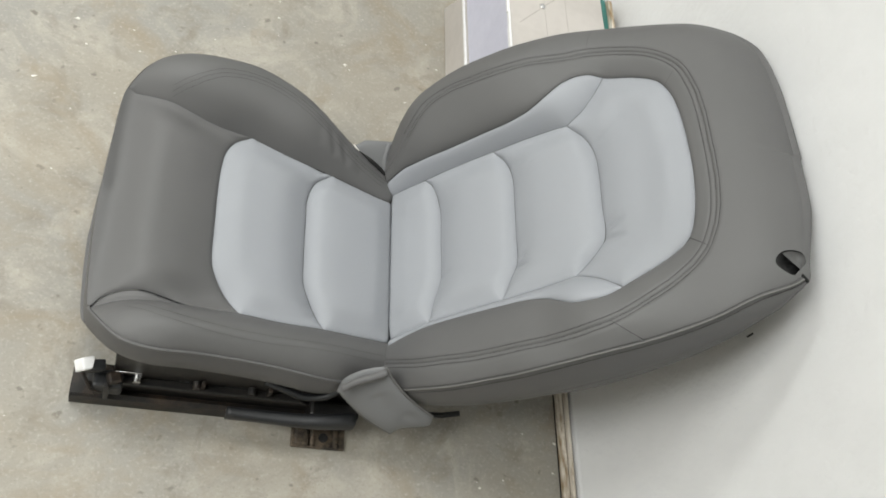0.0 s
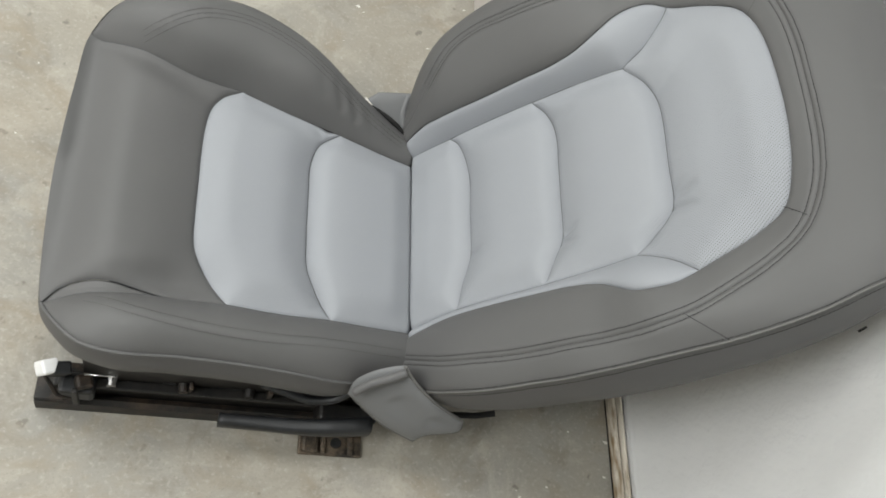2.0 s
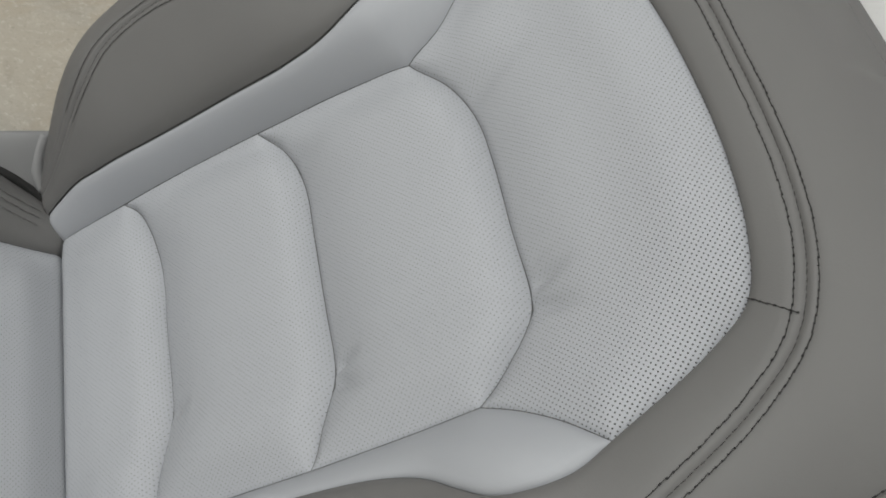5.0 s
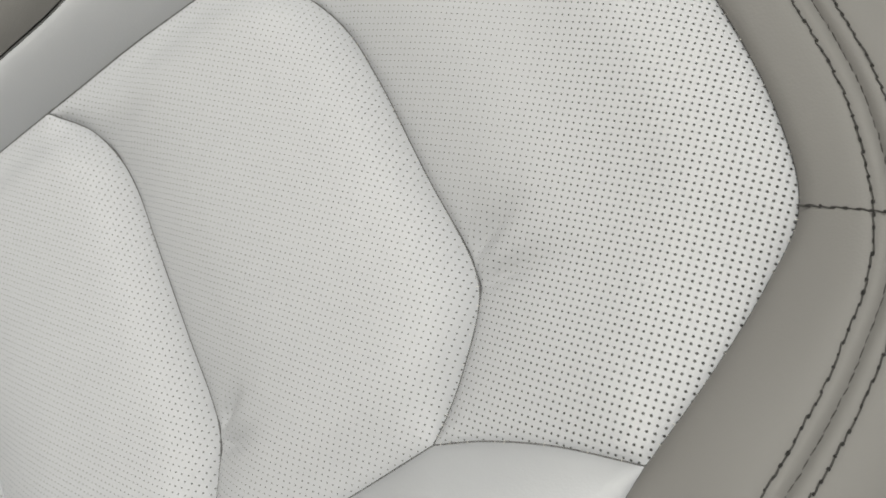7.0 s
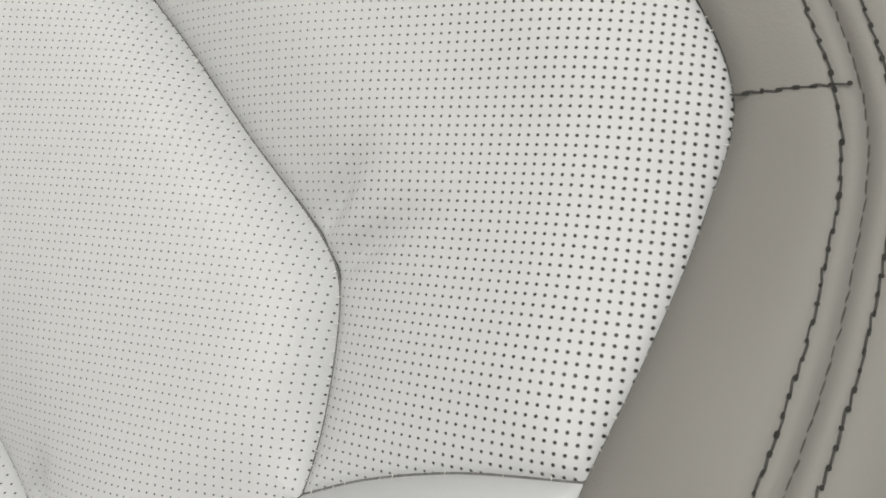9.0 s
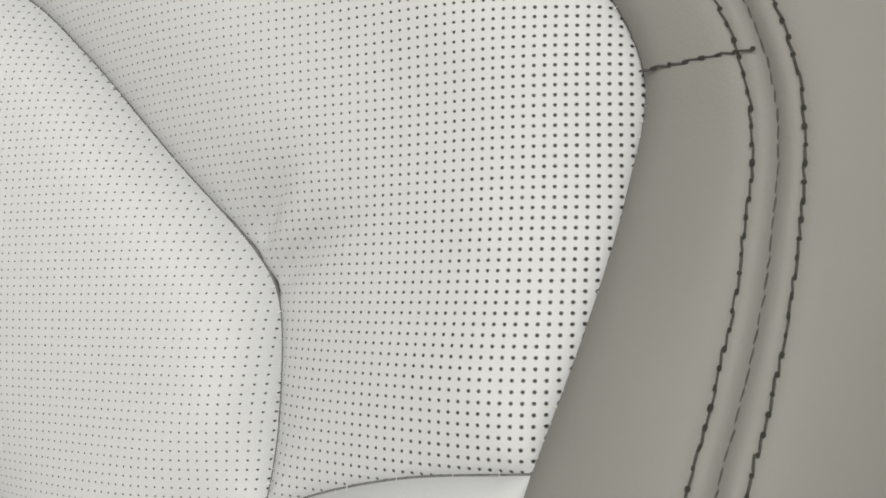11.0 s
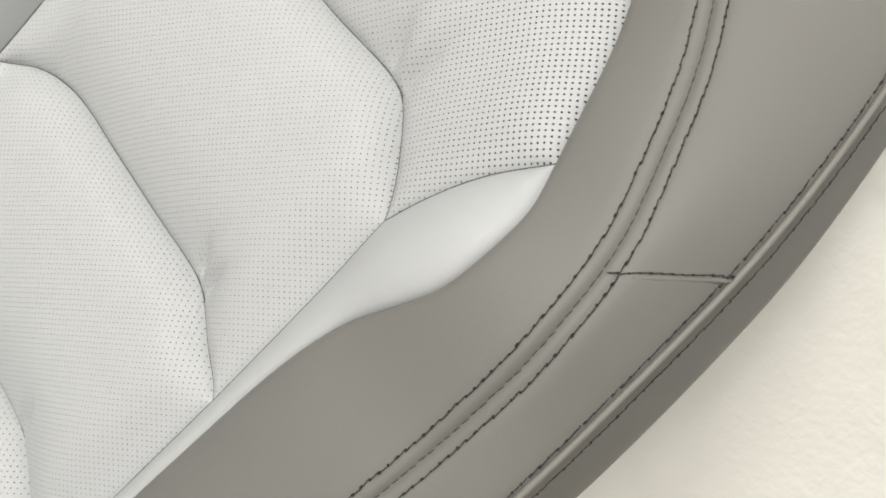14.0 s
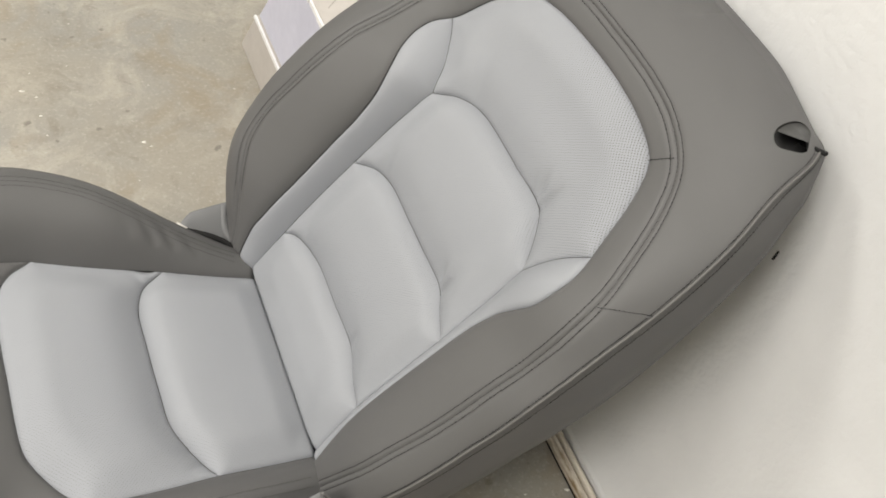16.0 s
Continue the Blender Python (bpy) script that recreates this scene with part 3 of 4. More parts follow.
seam(BACK, join(B_IN_UP, B_IN_UP2, B_IN_UP3), backrest, -0.0034)
seam(BACK, join(B_IN_LO, B_IN_LO2, B_IN_LO3), backrest, -0.0034)


def ring_rows(sheet, line, offsets, mats, parent, seed):
    for k, (o, mat) in enumerate(zip(offsets, mats)):
        q = even(shifted(line, o), 0.003)
        stitches("stitching", sheet.on(q, 0.0010 if o else -0.0012), np.tile(sheet.n, (len(q), 1)), mat, parent, seed=seed + k)


def ticks(sheet, line, lift, parent, seed):
    """Pale thread ends that cross a seam here and there."""
    rnd = random.Random(seed)
    q = even(line, 0.0046)
    v, f = [], []
    t = np.gradient(q, axis=0)
    for p, a in zip(q[1:-1], t[1:-1]):
        if rnd.random() < 0.35:
            continue
        a = a / np.linalg.norm(a)
        b = np.array([-a[1], a[0]])
        ln, wd, off = rnd.uniform(0.0004, 0.0010), rnd.uniform(0.00010, 0.00017), rnd.uniform(-0.0006, 0.0006)
        c = [p + b * (off - ln) + a * wd, p + b * (off + ln) + a * wd, p + b * (off + ln) - a * wd, p + b * (off - ln) - a * wd, p + b * off]
        w = sheet.on(np.array(c), lift)
        w[4] += sheet.n * 0.0003
        k = len(v)
        v += list(w)
        f += [(k + i, k + (i + 1) % 4, k + 4) for i in range(4)]
    tagged(part("thread_fringe", mesh_of("thread_fringe", v, f, PALE_THREAD), parent, "pale grey thread ends"), kind="stuff")


ticks(BACK, B_TOP, -0.0016, backrest, 31)
ticks(BACK, B_E3, -0.0012, backrest, 32)
ticks(BACK, B_ARCH_LO, -0.0016, backrest, 33)
# the middle row's dark colour carries the shadow of its groove
ring_rows(BACK, B_RING[int(np.argmax(B_RING[:, 1] > 0.09)):], (-0.0066, 0.0, 0.0066), (DARK_THREAD, SHADE_THREAD, DARK_THREAD), backrest, 5)


# Short cross seams
def cross_seam(sheet, a, b, parent, lift, mat, ridge=0.0, seed=1):
    q = even(np.array([a, b], float), 0.003)
    w = sheet.on(q, lift)
    stitches("stitching", w, np.tile(sheet.n, (len(q), 1)), mat, parent, pitch=0.0046, length=0.0046, width=0.00036, seed=seed)
    if ridge:
        tube("seam_ridge", sheet.on(q[3:] - (0, 0.0026), lift - 0.0018), ridge, DARK, parent)


cross_seam(BACK, (-0.132, 0.559), (-0.1525, 0.5825), backrest, 0.0017, DARK_THREAD, seed=21)
cross_seam(BACK, (0.149, 0.565), (0.172, 0.588), backrest, 0.0017, GREY_THREAD, seed=22)
cross_seam(BACK, (-0.2495, 0.4465), (-0.2785, 0.480), backrest, 0.0016, DARK_THREAD, 0.0014, seed=23)
cross_seam(BACK, (0.256, 0.455), (0.304, 0.466), backrest, 0.0018, GREY_THREAD, seed=24)


# The sides of the backrest, drawn back to its frame
tl = np.gradient(B_RIM, axis=0)
nl = np.stack([tl[:, 1], -tl[:, 0]], 1) / np.linalg.norm(tl, axis=1)[:, None]
w_rim = BACK.height(B_RIM) - 0.0015
corner = ease(B_RIM[:, 1], 0.635, 0.692) * ease(-B_RIM[:, 0], 0.08, 0.20)
w_end = np.minimum(-0.118, w_rim - 0.02) * (1 - corner) + (w_rim - 0.020) * corner
w_end = np.minimum(np.maximum(w_end, (-0.428 + 0.528 * B_RIM[:, 1] - 0.046) / 0.849), w_rim - 0.004)
rows_b = []
for s in (0, 0.05, 0.12, 0.22, 0.35, 0.5, 0.54, 0.58, 0.75, 0.9, 1.0):
    out = (0.010 * math.sin(math.pi * min(1, s * 1.1)) - 0.002 * s - 0.014 * float(ease(s, 0.4, 1.0)) - (0.0018 if s == 0.54 else 0)) * (1 - 0.8 * corner)
    rows_b.append(BACK.at(B_RIM + nl * out[:, None], w_rim * (1 - s) + w_end * s))
rows_b.append(BACK.at(B_RIM * (0.8, 0.97), w_end - 0.010))
loft("side_panel", rows_b, DARK, backrest, "dark grey leather side and back panel")
back_shell = rows_b[-1]
part("back_cover", mesh_of("back_cover", back_shell, [tuple(range(len(back_shell)))], DARK), backrest)
start = int(np.argmin(np.linalg.norm(B_RIM - (-0.211, 0.686), axis=1)))
pipe_lo = even(B_RIM[start:], 0.004)
tube("piping", BACK.on(pipe_lo, 0.0004), 0.0016, PIPING, backrest, "rubbed grey leather welt along the side seam")
q = even(shifted(pipe_lo, 0.0030), 0.003)
stitches("stitching", BACK.on(q, 0.0006), np.tile(BACK.n, (len(q), 1)), DARK_THREAD, backrest, width=0.0004, seed=41)
q = rows_b[1][start:]
out3 = np.stack([np.zeros(len(q)), np.full(len(q), -1.0), np.full(len(q), 0.6)], 1)
stitches("stitching", q + (0, -0.0012, 0.0006), out3, DARK_THREAD, backrest, width=0.0004, seed=42)
tube("loose_tab", BACK.at(np.array([(-0.2560, 0.582), (-0.2545, 0.587), (-0.2530, 0.592)]), np.array([-0.108, -0.108, -0.107])), 0.0014, CAVITY, backrest, "black plastic tab at the lower edge")
tube("side_seam", rows_b[6][start + 20:], 0.0011, DARK, backrest)

# The cushion
C_IN_UP = spline([(0.140, -0.03), (0.142, 0.036), (0.151, 0.138)])
C_IN_UP2 = spline([(0.151, 0.138), (0.156, 0.220), (0.166, 0.302)])
C_IN_LO = spline([(-0.150, -0.03), (-0.156, 0.071), (-0.159, 0.136)])
C_IN_LO2 = spline([(-0.159, 0.136), (-0.167, 0.216), (-0.169, 0.288)])
C_MID = spline([(0.151, 0.138), (0.128, 0.166), (0.096, 0.177), (0.047, 0.177), (-0.035, 0.175), (-0.078, 0.172), (-0.119, 0.156), (-0.159, 0.136)])
C_FRONT = spline([(0.166, 0.302), (0.151, 0.326), (0.125, 0.341), (0.086, 0.346), (-0.010, 0.344), (-0.090, 0.339), (-0.110, 0.331), (-0.169, 0.288)])
C_SEAM_UP = spline([(0.166, 0.302), (0.166, 0.380), (0.184, 0.450), (0.205, 0.514)])
C_SEAM_LO = spline([(-0.169, 0.288), (-0.174, 0.355), (-0.182, 0.420), (-0.188, 0.470), (-0.198, 0.502)])
C_RIM = spline([(0.195, -0.03), (0.218, 0.050), (0.240, 0.125), (0.267, 0.195), (0.287, 0.255), (0.296, 0.320), (0.283, 0.394), (0.266, 0.455), (0.242, 0.492), (0.205, 0.514), (0.120, 0.520), (0.000, 0.522), (-0.120, 0.514), (-0.198, 0.502), (-0.230, 0.488), (-0.256, 0.460), (-0.264, 0.420), (-0.257, 0.345), (-0.252, 0.254), (-0.250, 0.125), (-0.236, 0.060), (-0.215, -0.03)])
C_INSERT = join(C_IN_UP, C_IN_UP2, C_FRONT, C_IN_LO2[::-1], C_IN_LO[::-1])[::3]
C_SIDES = join(C_IN_UP, C_IN_UP2, C_SEAM_UP, C_SEAM_LO[::-1], C_IN_LO2[::-1], C_IN_LO[::-1])[::3]


def cushion_form(p):
    u, v = p[:, 0], p[:, 1]
    d = dist(p, C_SIDES)
    d = np.where(inside(p, C_SIDES), -d, d)
    rise = np.where(u > 0, 0.064 * (0.25 + 0.75 * ease(v, 0.0, 0.24)), 0.048 * (0.5 + 0.5 * ease(v, 0.0, 0.2)))
    w = np.where(d > 0, rise * (1 - np.exp(-np.maximum(d, 0) / 0.025)), -0.006 * ease(-d, 0.0, 0.09))
    w = w + 0.022 * ease(v, 0.28, 0.46) * ease(-d, 0.0, 0.05) - 2.2 * np.maximum(v - 0.39, 0) ** 2
    w = w - 0.010 * np.exp(-((u + 0.150) / 0.03) ** 2 - ((v - 0.355) / 0.05) ** 2)
    return w - 0.006 * ease(-d, 0.0, 0.03)


CUSHION_FORM = Smoothed(cushion_form, (-0.34, -0.06), (0.36, 0.60), 0.008)


def cushion_height(p):
    u, v = p[:, 0], p[:, 1]
    w = CUSHION_FORM(p) - 0.011 * np.maximum(1 - np.maximum(v, -0.01) / 0.010, 0) ** 2
    w = w + 0.010 * tufts(p, (C_MID,), np.where(inside(p, C_INSERT), soft_dist(p, C_INSERT), 0.0))
    e = dist(p, C_RIM, closed=False)
    return w - 0.026 * np.maximum(1 - e / (0.05 + 0.04 * ease(v, 0.38, 0.47)), 0) ** 2


CUSHION = Sheet(CREASE, (0, 1, 0), (-0.966, 0, 0.259), cushion_height)
CUSHION.n = np.array([0.259, 0, 0.966])


def cut(line, a, b):
    """The stretch of a line between its places nearest to a and b."""
    i, j = (int(np.argmin(np.linalg.norm(line - q, axis=1))) for q in (a, b))
    out = line[i:j + 1].copy()
    out[0], out[-1] = a, b
    return out


k_fold = int(np.argmin(np.abs(C_SEAM_LO[:, 1] - 0.366)))
C_FOLD = spline([tuple(C_SEAM_LO[k_fold]), (-0.1715, 0.400), (-0.167, 0.435), (-0.168, 0.462), (-0.178, 0.486), (-0.198, 0.502)])
rim_up = cut(C_RIM, C_RIM[0], C_SEAM_UP[-1])
rim_front = cut(C_RIM, C_SEAM_UP[-1], C_SEAM_LO[-1])
rim_lo = cut(C_RIM, C_SEAM_LO[-1], C_RIM[-1])
seat_cushion = panel("seat_cushion", CUSHION, join(C_FRONT, C_SEAM_LO[:k_fold + 1], C_FOLD, rim_front[::-1], C_SEAM_UP[::-1]), DARK, car_seat, puff=0.006, spread=0.03, grid=0.005, label="seat cushion with dark grey leather front", seamless=rim_front)
panel("corner_gusset", CUSHION, join(C_FOLD, C_SEAM_LO[k_fold:][::-1]), DARK, seat_cushion, puff=-0.007, spread=0.006, groove=0.007, grid=0.004)
panel("side_bolster", CUSHION, join(C_IN_UP, C_IN_UP2, C_SEAM_UP, rim_up[::-1]), DARK, seat_cushion, puff=0.006, spread=0.02, grid=0.006,
      dents=((0.172, 0.120, 40, 0.06, 0.0040, 0.006), (0.176, 0.150, 34, 0.06, 0.0034, 0.007), (0.180, 0.185, 25, 0.05, 0.0018, 0.009), (0.165, 0.085, 48, 0.05, 0.0022, 0.006)))
panel("side_bolster", CUSHION, join(C_IN_LO, C_IN_LO2, C_SEAM_LO, rim_lo), DARK, seat_cushion, puff=0.006, spread=0.02, grid=0.008)
c_bottom = spline([(-0.150, -0.03), (0.140, -0.03)])
panel("insert_panel", CUSHION, join(C_IN_UP, C_MID, C_IN_LO[::-1], c_bottom), PERF, seat_cushion, puff=0.016, spread=0.025, groove=0.004, label=PERFORATED)
panel("insert_panel", CUSHION, join(C_IN_UP2, C_FRONT, C_IN_LO2[::-1], C_MID[::-1]), PERF, seat_cushion, puff=0.014, spread=0.03, groove=0.004, label=PERFORATED,
      dents=((0.140, 0.165, 72, 0.03, 0.003, 0.005), (0.150, 0.150, 88, 0.035, 0.003, 0.004), (-0.140, 0.150, 108, 0.035, 0.004, 0.004), (-0.120, 0.158, 95, 0.03, 0.003, 0.005)))

tl = np.gradient(C_RIM, axis=0)
nl = np.stack([tl[:, 1], -tl[:, 0]], 1) / np.linalg.norm(tl, axis=1)[:, None]
w_rim = CUSHION.height(C_RIM) - 0.003 * (1 - ease(C_RIM[:, 1], 0.49, 0.505))
front = ease(C_RIM[:, 1], 0.38, 0.53)
rows_c = []
for s in np.linspace(0, 1, 10):
    out = 0.008 * math.sin(math.pi * min(1, s * 1.3)) * (1 - 0.75 * front) - 0.03 * max(0, s - 0.6) + (0.003 * math.sin(math.pi * min(1, s * 1.5)) - 0.040 * s) * front
    rows_c.append(CUSHION.at(C_RIM + nl * out[:, None], w_rim - s * (0.092 + 0.045 * front)))
rows_c.append(CUSHION.at(C_RIM * (0.8, 0.95), w_rim - 0.105 - 0.045 * front))
loft("skirt", rows_c, DARK, seat_cushion, "dark grey leather skirt")
tube("piping", CUSHION.on(even(rim_lo, 0.004), -0.001), 0.0024, DARK, seat_cushion, "grey leather welt along the side seam")
for line in (C_MID, C_FRONT, C_SEAM_UP, C_SEAM_LO, C_FOLD):
    seam(CUSHION, line, seat_cushion, -0.0034)
seam(CUSHION, join(C_IN_UP, C_IN_UP2), seat_cushion, -0.0034)
seam(CUSHION, join(C_IN_LO, C_IN_LO2), seat_cushion, -0.0034)
C_TRIP_LO = spline([(-0.200, 0.460), (-0.216, 0.410), (-0.222, 0.340), (-0.219, 0.249), (-0.209, 0.158), (-0.195, 0.030)])
C_TRIP_UP = spline([(0.194, 0.452), (0.211, 0.422), (0.232, 0.383), (0.245, 0.325), (0.238, 0.262), (0.213, 0.190), (0.185, 0.110), (0.165, 0.030)])
for k, line in enumerate((C_TRIP_LO, C_TRIP_UP)):
    for j, o in enumerate(((-0.006, 0.006), (-0.007, 0.0, 0.007))[k]):
        q = even(shifted(line, o), 0.003)
        stitches("stitching", CUSHION.on(q, 0.0058), np.tile(CUSHION.n, (len(q), 1)), (GREY_THREAD, SHADE_THREAD)[k], seat_cushion, width=0.00032, seed=60 + k * 3 + j)

# Under the seat: frame, rails, brackets, lever
def block(name, lo, hi, mat, parent, bevel=0.003, label="", turn=(0, 0, 0)):
    size = [b - a for a, b in zip(lo, hi)]
    mid = [(a + b) / 2 for a, b in zip(lo, hi)]
    return part(name, box(name, size, pose(*mid, *turn), mat, bevel), parent, label)


def rail(y, parent):
    """A slide rail: a channel with turned lips, an inner runner, studs and a front end plate."""
    bm = bmesh.new()
    pr = [(-0.030, 0.004), (-0.030, 0.040), (-0.022, 0.044), (-0.014, 0.040), (-0.014, 0.034), (-0.024, 0.034), (-0.024, 0.010), (0.024, 0.010), (0.024, 0.034), (0.014, 0.034), (0.014, 0.040), (0.022, 0.044), (0.030, 0.040), (0.030, 0.004)]
    ends = [[bm.verts.new((x, y + a, b)) for a, b in pr] for x in (-0.938, -0.470)]
    for i in range(len(pr)):
        bm.faces.new((ends[0][i], ends[0][(i + 1) % len(pr)], ends[1][(i + 1) % len(pr)], ends[1][i]))
    for e in ends:
        bm.faces.new(e)
    ob = part("slide_rail", from_bm("slide_rail", bm, RUST), parent, "black steel slide rail with rust spots")
    block("runner", (-0.915, y - 0.012, 0.012), (-0.49, y + 0.012, 0.066), BLACK, ob)
    block("end_plate", (-0.938, y - 0.028, 0.045), (-0.900, y + 0.020, 0.049), RUST, ob, 0.001)
    return ob


seat_frame = block("seat_frame", (-0.875, -0.236, 0.066), (-0.450, -0.226, 0.185), BLACK, car_seat, 0.003, "black steel seat frame")
block("cross_member", (-0.860, -0.22, 0.085), (-0.800, 0.22, 0.130), BLACK, seat_frame)
block("cross_member", (-0.520, -0.22, 0.085), (-0.460, 0.22, 0.130), BLACK, seat_frame)
block("frame_side", (-0.875, 0.215, 0.066), (-0.450, 0.225, 0.180), BLACK, seat_frame)
block("seat_pan", (-0.860, -0.21, 0.150), (-0.480, 0.21, 0.165), CAVITY, seat_frame)
near_rail = rail(-0.232, car_seat)
rail(0.222, car_seat)
for x in (-0.872, -0.838, -0.742, -0.650):
    bm = bmesh.new()
    bmesh.ops.create_cone(bm, cap_ends=True, segments=12, radius1=0.008, radius2=0.0065, depth=0.012, matrix=pose(x, -0.242, 0.096, 90))
    part("bolt", from_bm("bolt", bm, STEEL if x in (-0.838,) else RUST), near_rail)
block("ridge", (-0.900, -0.250, 0.084), (-0.560, -0.236, 0.090), BLACK, seat_frame, 0.002)
tube("rod", [(-0.872, -0.243, 0.126), (-0.852, -0.243, 0.128), (-0.832, -0.242, 0.126)], 0.0014, STEEL, seat_frame, "bright steel spring rod")
block("slot", (-0.770, -0.2372, 0.084), (-0.752, -0.2362, 0.098), CAVITY, seat_frame, 0.0004)
block("slot", (-0.700, -0.2372, 0.082), (-0.640, -0.2362, 0.094), CAVITY, seat_frame, 0.0004)
block("stiffener", (-0.735, -0.246, 0.070), (-0.729, -0.236, 0.112), RUST, seat_frame, 0.002)
block("stiffener", (-0.625, -0.246, 0.070), (-0.617, -0.236, 0.116), RUST, seat_frame, 0.002)
block("harness_clip", (-0.884, -0.258, 0.098), (-0.862, -0.238, 0.116), RUST, seat_frame, 0.004, turn=(10, 14, 20))
motor = block("height_motor", (-0.905, -0.262, 0.060), (-0.858, -0.232, 0.100), PLASTIC, seat_frame, 0.006)
block("spring_arm", (-0.886, -0.266, 0.050), (-0.878, -0.258, 0.110), BLACK, seat_frame, 0.002)
connector = block("wire_connector", (-0.929, -0.250, 0.118), (-0.908, -0.230, 0.150), WHITE_PLASTIC, car_seat, 0.003, "white plastic wiring connector", turn=(18, 20, 26))
block("connector_end", (-0.916, -0.248, 0.110), (-0.892, -0.230, 0.144), PLASTIC, connector, 0.003, turn=(12, 18, 14))
tube("wire", [(-0.924, -0.242, 0.116), (-0.906, -0.262, 0.085), (-0.892, -0.262, 0.074), (-0.876, -0.256, 0.070)], 0.003, RUST, connector)

# the rear foot with its pressed ribs, and the recliner lever
foot = block("rear_foot", (-0.560, -0.304, 0.002), (-0.460, -0.240, 0.010), BROWN, car_seat, 0.003, "rusty steel floor bracket")
block("rib", (-0.556, -0.302, 0.010), (-0.530, -0.262, 0.020), BROWN, foot, 0.005)
block("rib", (-0.526, -0.302, 0.010), (-0.518, -0.262, 0.017), BROWN, foot, 0.003)
block("rib", (-0.484, -0.302, 0.010), (-0.474, -0.262, 0.017), BROWN, foot, 0.003)
# a solid black plug gives the shade of the bolt hole
bm = bmesh.new()
bmesh.ops.create_cone(bm, cap_ends=True, segments=16, radius1=0.009, radius2=0.007, depth=0.006, matrix=pose(-0.501, -0.284, 0.0125))
part("bolt_hole", from_bm("bolt_hole", bm, CAVITY), foot)
block("rear_bracket", (-0.545, -0.268, 0.010), (-0.455, -0.238, 0.085), BLACK, car_seat, 0.006, "black steel recliner bracket")

path = spline([(-0.690, -0.284, 0.100), (-0.640, -0.285, 0.102), (-0.585, -0.286, 0.103), (-0.545, -0.285, 0.102), (-0.515, -0.282, 0.100), (-0.470, -0.276, 0.098)], 0.008)
rings = []
for k, p in enumerate(path):
    s = k / (len(path) - 1)
    hw, hh = 0.009 + 0.004 * s, 0.0145 - 0.004 * math.sin(math.pi * min(1, s * 1.4)) + 0.014 * max(0, s - 0.6)
    ang = np.linspace(0, 2 * math.pi, 14, endpoint=False)
    c, d = np.cos(ang), np.sin(ang)
    rings.append(np.stack([np.full(14, p[0]), p[1] + hw * np.sign(c) * np.abs(c) ** 0.6, p[2] + hh * np.sign(d) * np.abs(d) ** 0.6], 1))
lever = loft("recliner_lever", rings, PLASTIC, car_seat, "black plastic recliner lever", closed=True, caps=True)
tube("cable", spline([(-0.64, -0.246, 0.165), (-0.60, -0.252, 0.150), (-0.57, -0.258, 0.145), (-0.535, -0.256, 0.155), (-0.51, -0.244, 0.180)], 0.008), 0.006, PLASTIC, car_seat, "black sheathed cable")
tube("cable", spline([(-0.62, -0.240, 0.150), (-0.57, -0.252, 0.136), (-0.53, -0.250, 0.142), (-0.50, -0.232, 0.160)], 0.008), 0.005, PLASTIC, car_seat, "black sheathed cable")


# Leather flaps over the hinges
def sheet_of(name, corners, bulge, mat, parent, label, n=12, thick=0.003):
    """A bulged four-cornered sheet with a turned edge."""
    a, b, c, d = (np.array(q, float) for q in corners)
    nrm = np.cross(b - a, d - a)
    nrm /= np.linalg.norm(nrm)
    rows = []
    for i in range(n + 1):
        s = i / n
        e, g = a + (b - a) * s, d + (c - d) * s
        rows.append(np.array([e + (g - e) * (j / n) + nrm * bulge * math.sin(math.pi * s) ** 0.7 * math.sin(math.pi * j / n) ** 0.7 for j in range(n + 1)]))
    v = np.concatenate(rows)
    m = n + 1
    f = [(i * m + j, i * m + j + 1, (i + 1) * m + j + 1, (i + 1) * m + j) for i in range(n) for j in range(n)]
    ob = part(name, mesh_of(name, v, f, mat), parent, label)
    mod = ob.modifiers.new("thickness", "SOLIDIFY")
    mod.thickness = thick
    edge = np.concatenate([rows[i][:1] for i in range(m)] + [rows[-1][1:]])
    tube("hem", edge, 0.0018, mat, ob)
    return ob


def hinge_form(p):
    return 0.012 * (1 - ((p[:, 0] + 0.005) / 0.09) ** 2) * (1 - ((p[:, 1] - 0.01) / 0.09) ** 2)


HINGE_SHEET = Sheet((-0.44, -0.27, 0.19), (0.983, -0.050, 0.175), (-0.176, 0.465, 0.868), hinge_form)
HINGE_SHEET.n = np.array([0.125, -0.884, 0.449])
FLAP_TOP = spline([(-0.083, 0.021), (-0.080, 0.036), (-0.073, 0.051), (-0.050, 0.070), (-0.029, 0.079), (-0.010, 0.084)])
FLAP_BACK = spline([(-0.010, 0.084), (-0.002, 0.070), (0.013, 0.050), (0.036, 0.025), (0.060, 0.003), (0.084, -0.018)])
FLAP_END = spline([(0.084, -0.018), (0.083, -0.036), (0.076, -0.042), (0.059, -0.044), (0.037, -0.047), (0.024, -0.054), (0.015, -0.066)])
FLAP_HEM = spline([(0.015, -0.066), (-0.026, -0.036), (-0.058, -0.006), (-0.083, 0.021)])
flap_line = join(FLAP_TOP, FLAP_BACK, FLAP_END, FLAP_HEM)
hinge = panel("hinge_cover", HINGE_SHEET, flap_line, HINGE, car_seat, puff=0.003, spread=0.008, groove=0.003, grid=0.006, label="loose grey leather hinge cover",
              dents=((-0.02, 0.030, -60, 0.07, 0.004, 0.016), (0.030, -0.010, -20, 0.05, 0.003, 0.008)))
tube("hem", HINGE_SHEET.on(FLAP_HEM, -0.003), 0.0020, PIPING, hinge)
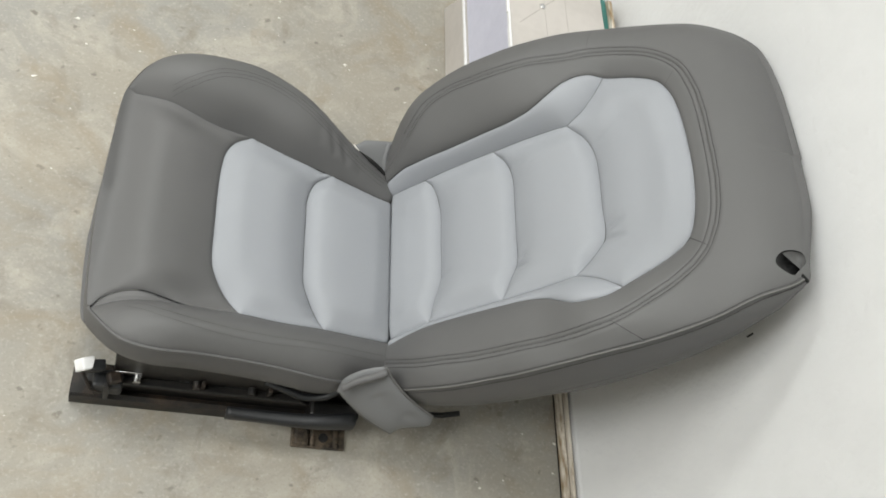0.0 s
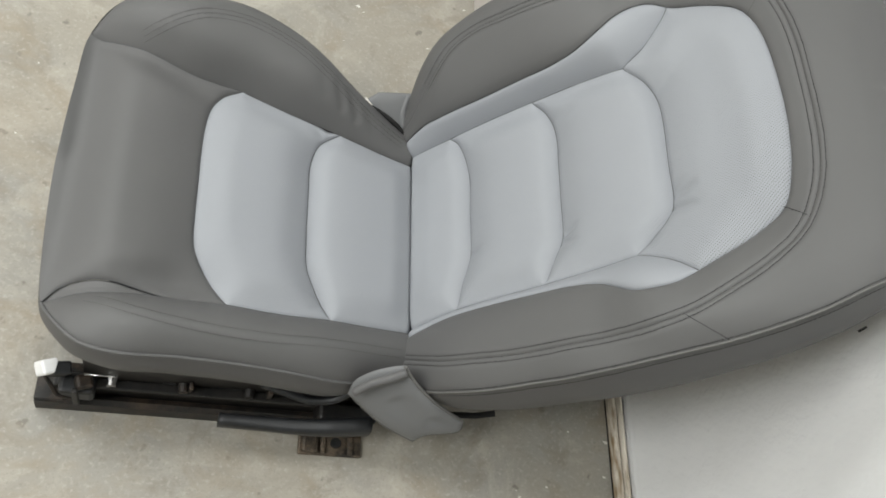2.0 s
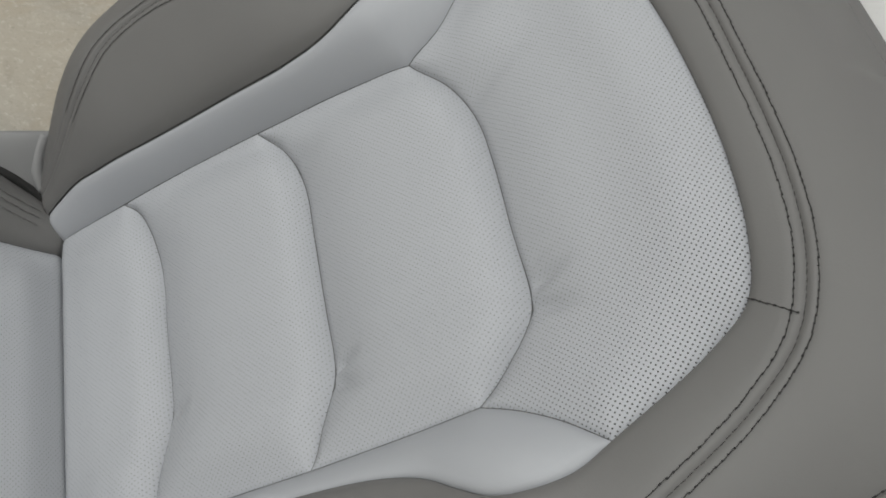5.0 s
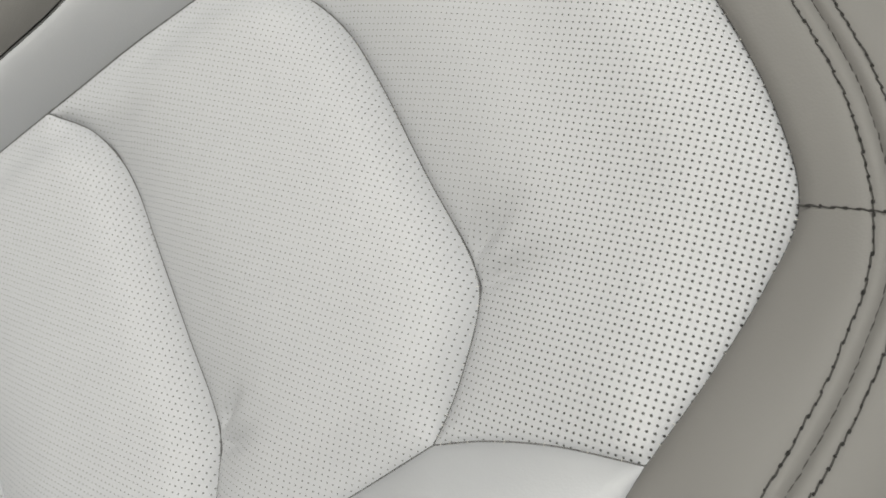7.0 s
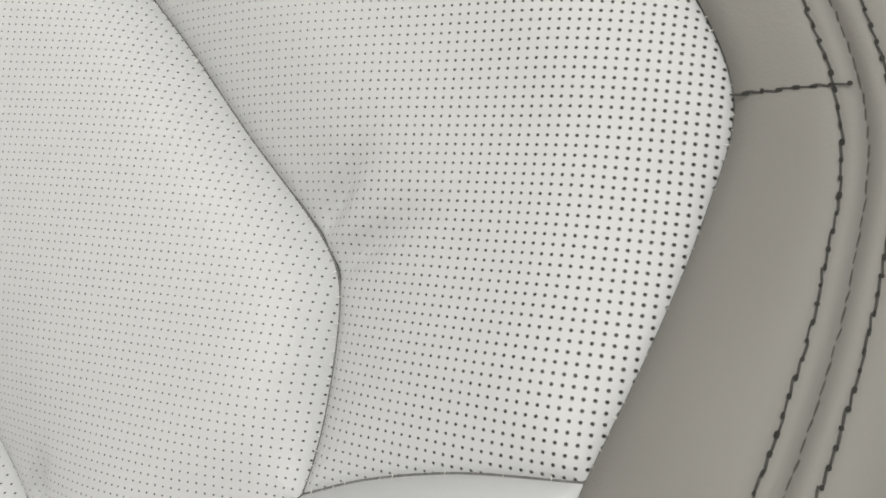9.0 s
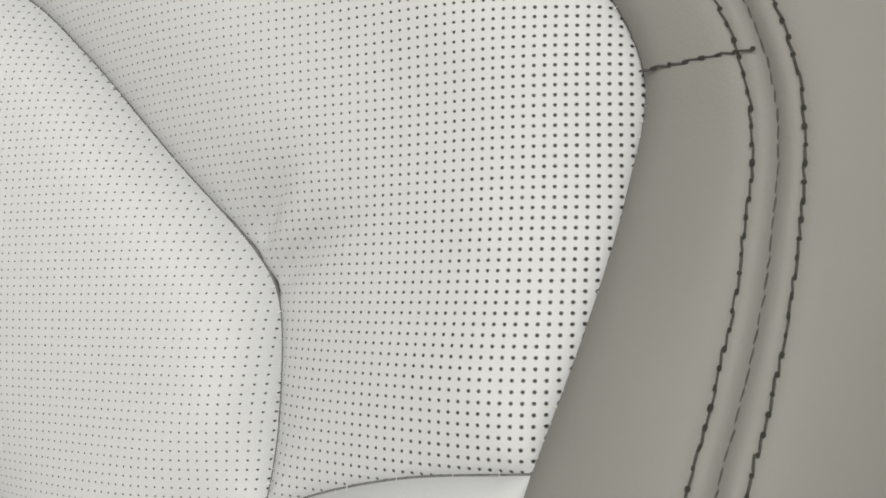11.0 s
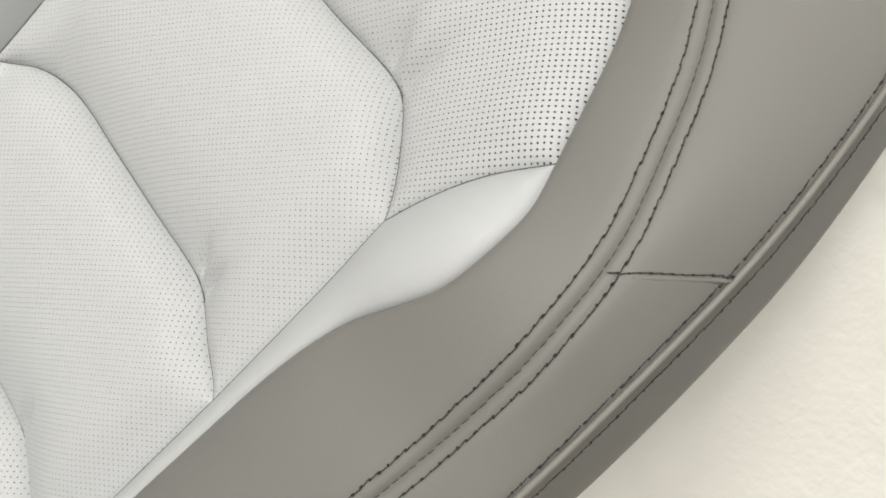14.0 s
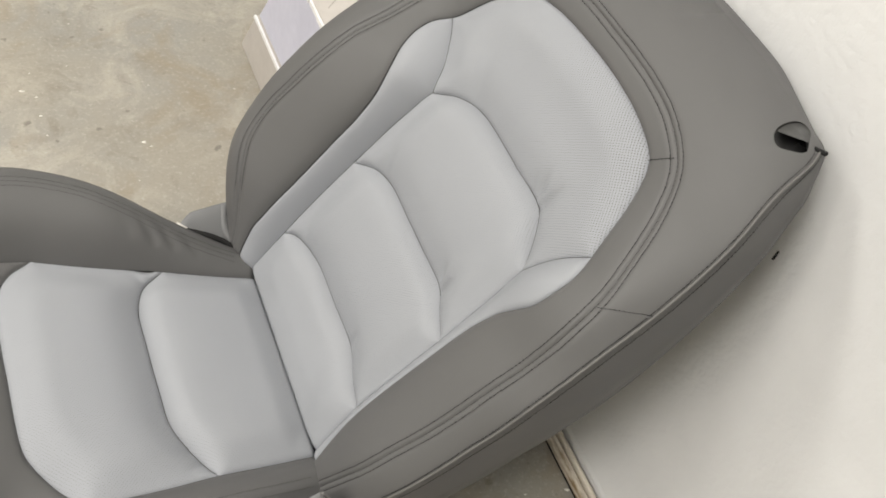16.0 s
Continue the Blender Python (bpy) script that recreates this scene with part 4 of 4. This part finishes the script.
tube("hem", HINGE_SHEET.on(FLAP_END, -0.003), 0.0016, PIPING, hinge)
tube("hem", HINGE_SHEET.on(FLAP_BACK, -0.001), 0.0022, PIPING, hinge)
# the rolled rear edge of the cushion's skirt, and a dark cord below the backrest
tube("rolled_edge", spline([(-0.524, -0.264, 0.224), (-0.506, -0.256, 0.243), (-0.482, -0.250, 0.256), (-0.462, -0.242, 0.262)], 0.004), 0.0065, DARK, seat_cushion, "rolled leather edge of the skirt")
tube("dark_cord", [(-0.345, -0.245, 0.086), (-0.300, -0.246, 0.096), (-0.272, -0.244, 0.112)], 0.005, CAVITY, backrest, "black cord under the backrest")
far_cover = sheet_of("hinge_cover", [(-0.526, 0.222, 0.216), (-0.450, 0.185, 0.180), (-0.425, 0.246, 0.234), (-0.505, 0.236, 0.226)], 0.004, HINGE, car_seat, "grey leather hinge cover")
tube("fold", spline([(-0.455, 0.240, 0.229), (-0.459, 0.226, 0.219), (-0.459, 0.212, 0.208), (-0.452, 0.198, 0.196)], 0.004), 0.0065, HINGE, far_cover, "soft fold in the leather")
tube("fold", spline([(-0.445, 0.243, 0.231), (-0.447, 0.226, 0.221), (-0.446, 0.208, 0.208)], 0.004), 0.0075, HINGE, far_cover)
# no opening here: a black cord paints the dark of the gap
tube("gap", spline([(-0.514, 0.216, 0.2125), (-0.498, 0.211, 0.2095), (-0.483, 0.206, 0.2055), (-0.466, 0.199, 0.1985), (-0.449, 0.190, 0.190)], 0.004), 0.0045, CAVITY, far_cover, "black cord for the shade in the gap along the cushion")
tube("hem", spline([(-0.526, 0.224, 0.222), (-0.520, 0.220, 0.219), (-0.513, 0.217, 0.215)], 0.004), 0.0026, CHIP, far_cover, "pale bare hem")

# The low cabinet beside the seat, against the wall
cabinet = tagged(new("cabinet"), "low cream and lavender laminate cabinet standing against the wall", "cabinet")
cabinet.location = (-0.12, 0.65, 0)
bpy.context.view_layer.update()
block("plinth", (-0.243, 0.42, 0.001), (-0.02, 0.885, 0.136), CREAM, cabinet, 0.004, "cream plinth panel")
block("plinth_edging", (-0.2475, 0.42, 0.128), (-0.2432, 0.885, 0.138), WHITE_PLASTIC, cabinet, 0.001, "white edging strip")
block("front_panel", (-0.240, 0.42, 0.1385), (-0.02, 0.880, 0.345), LAVENDER, cabinet, 0.003, "lavender front panel")
# black filler stands in for the shade of the gap under the top
block("gap_shade_fill", (-0.228, 0.425, 0.3455), (-0.022, 0.876, 0.3535), CAVITY, cabinet, 0.001)
top_board = block("top_board", (-0.246, 0.415, 0.354), (-0.018, 0.883, 0.366), CREAM, cabinet, 0.002, "cream laminate top")
rnd = random.Random(4)
for k in range(12):
    y = 0.415 + k * 0.039
    block("edge_strip", (-0.2505 - rnd.uniform(0, 0.0025), y, 0.360 + rnd.uniform(-0.003, 0.003)), (-0.2465, y + 0.0388, 0.368), WHITE_PLASTIC, top_board, 0.001, "chipped white edging strip")
block("scratch", (-0.252, 0.573, 0.3661), (-0.082, 0.5748, 0.3664), SCUFF, top_board, 0.0001, turn=(0, 0, 47))
block("scratch", (-0.1635, 0.416, 0.3661), (-0.1625, 0.700, 0.3663), SCUFF, top_board, 0.0001, turn=(0, 0, 0.6))
block("scratch", (-0.1118, 0.416, 0.3661), (-0.1104, 0.800, 0.3663), SCUFF, top_board, 0.0001)
block("back_board", (-0.0165, 0.42, 0.001), (0.004, 0.880, 0.352), TEAL, cabinet, 0.001, "teal back board")
block("rear_batten", (0.006, 0.425, 0.001), (0.014, 0.878, 0.362), BASE, cabinet, 0.001, "pale wooden batten against the wall")
# its far end slants back towards the top
for ob in cabinet.children_recursive:
    for vert in ob.data.vertices:
        if vert.co.y > 0.80:
            vert.co.y -= 0.6 * vert.co.z
bm = bmesh.new()
bmesh.ops.create_uvsphere(bm, u_segments=14, v_segments=8, radius=0.007, matrix=pose(-0.168, 0.575, 0.367) @ Matrix.Diagonal((1, 1, 0.6, 1)))
part("screw_head", from_bm("screw_head", bm, STEEL, True), top_board, "bright steel screw head")

# Chips and crumbs on the floor
rnd = random.Random(11)
v, f = [], []
for i in range(80):
    cluster = rnd.choice(((-0.75, 0.50), (-0.50, 0.53), (-0.92, -0.32), (-1.05, 0.40), (-0.6, 0.75), (-0.15, -0.32), (-1.1, 0.1)))
    x, y = cluster[0] + rnd.gauss(0, 0.16), cluster[1] + rnd.gauss(0, 0.14)
    if -0.98 < x < -0.1 and abs(y) < 0.33:
        continue
    r = rnd.choice((0.0008, 0.0012, 0.0016, 0.003)) * rnd.uniform(0.7, 1.4)
    k, n = len(v), 6
    ph = rnd.uniform(0, 6)
    for j in range(n):
        a = ph + 2 * math.pi * j / n
        q = r * rnd.uniform(0.5, 1.2)
        v.append((x + 1.6 * q * math.cos(a), y + q * math.sin(a), 0.0004))
    v.append((x, y, 0.0004 + r * 0.5))
    f += [(k + j, k + (j + 1) % n, k + n) for j in range(n)]
tagged(part("paint_chips", mesh_of("paint_chips", v, f, CHIP, smooth=False), None, "small white paint chips scattered on the floor"), category="chips", kind="stuff")
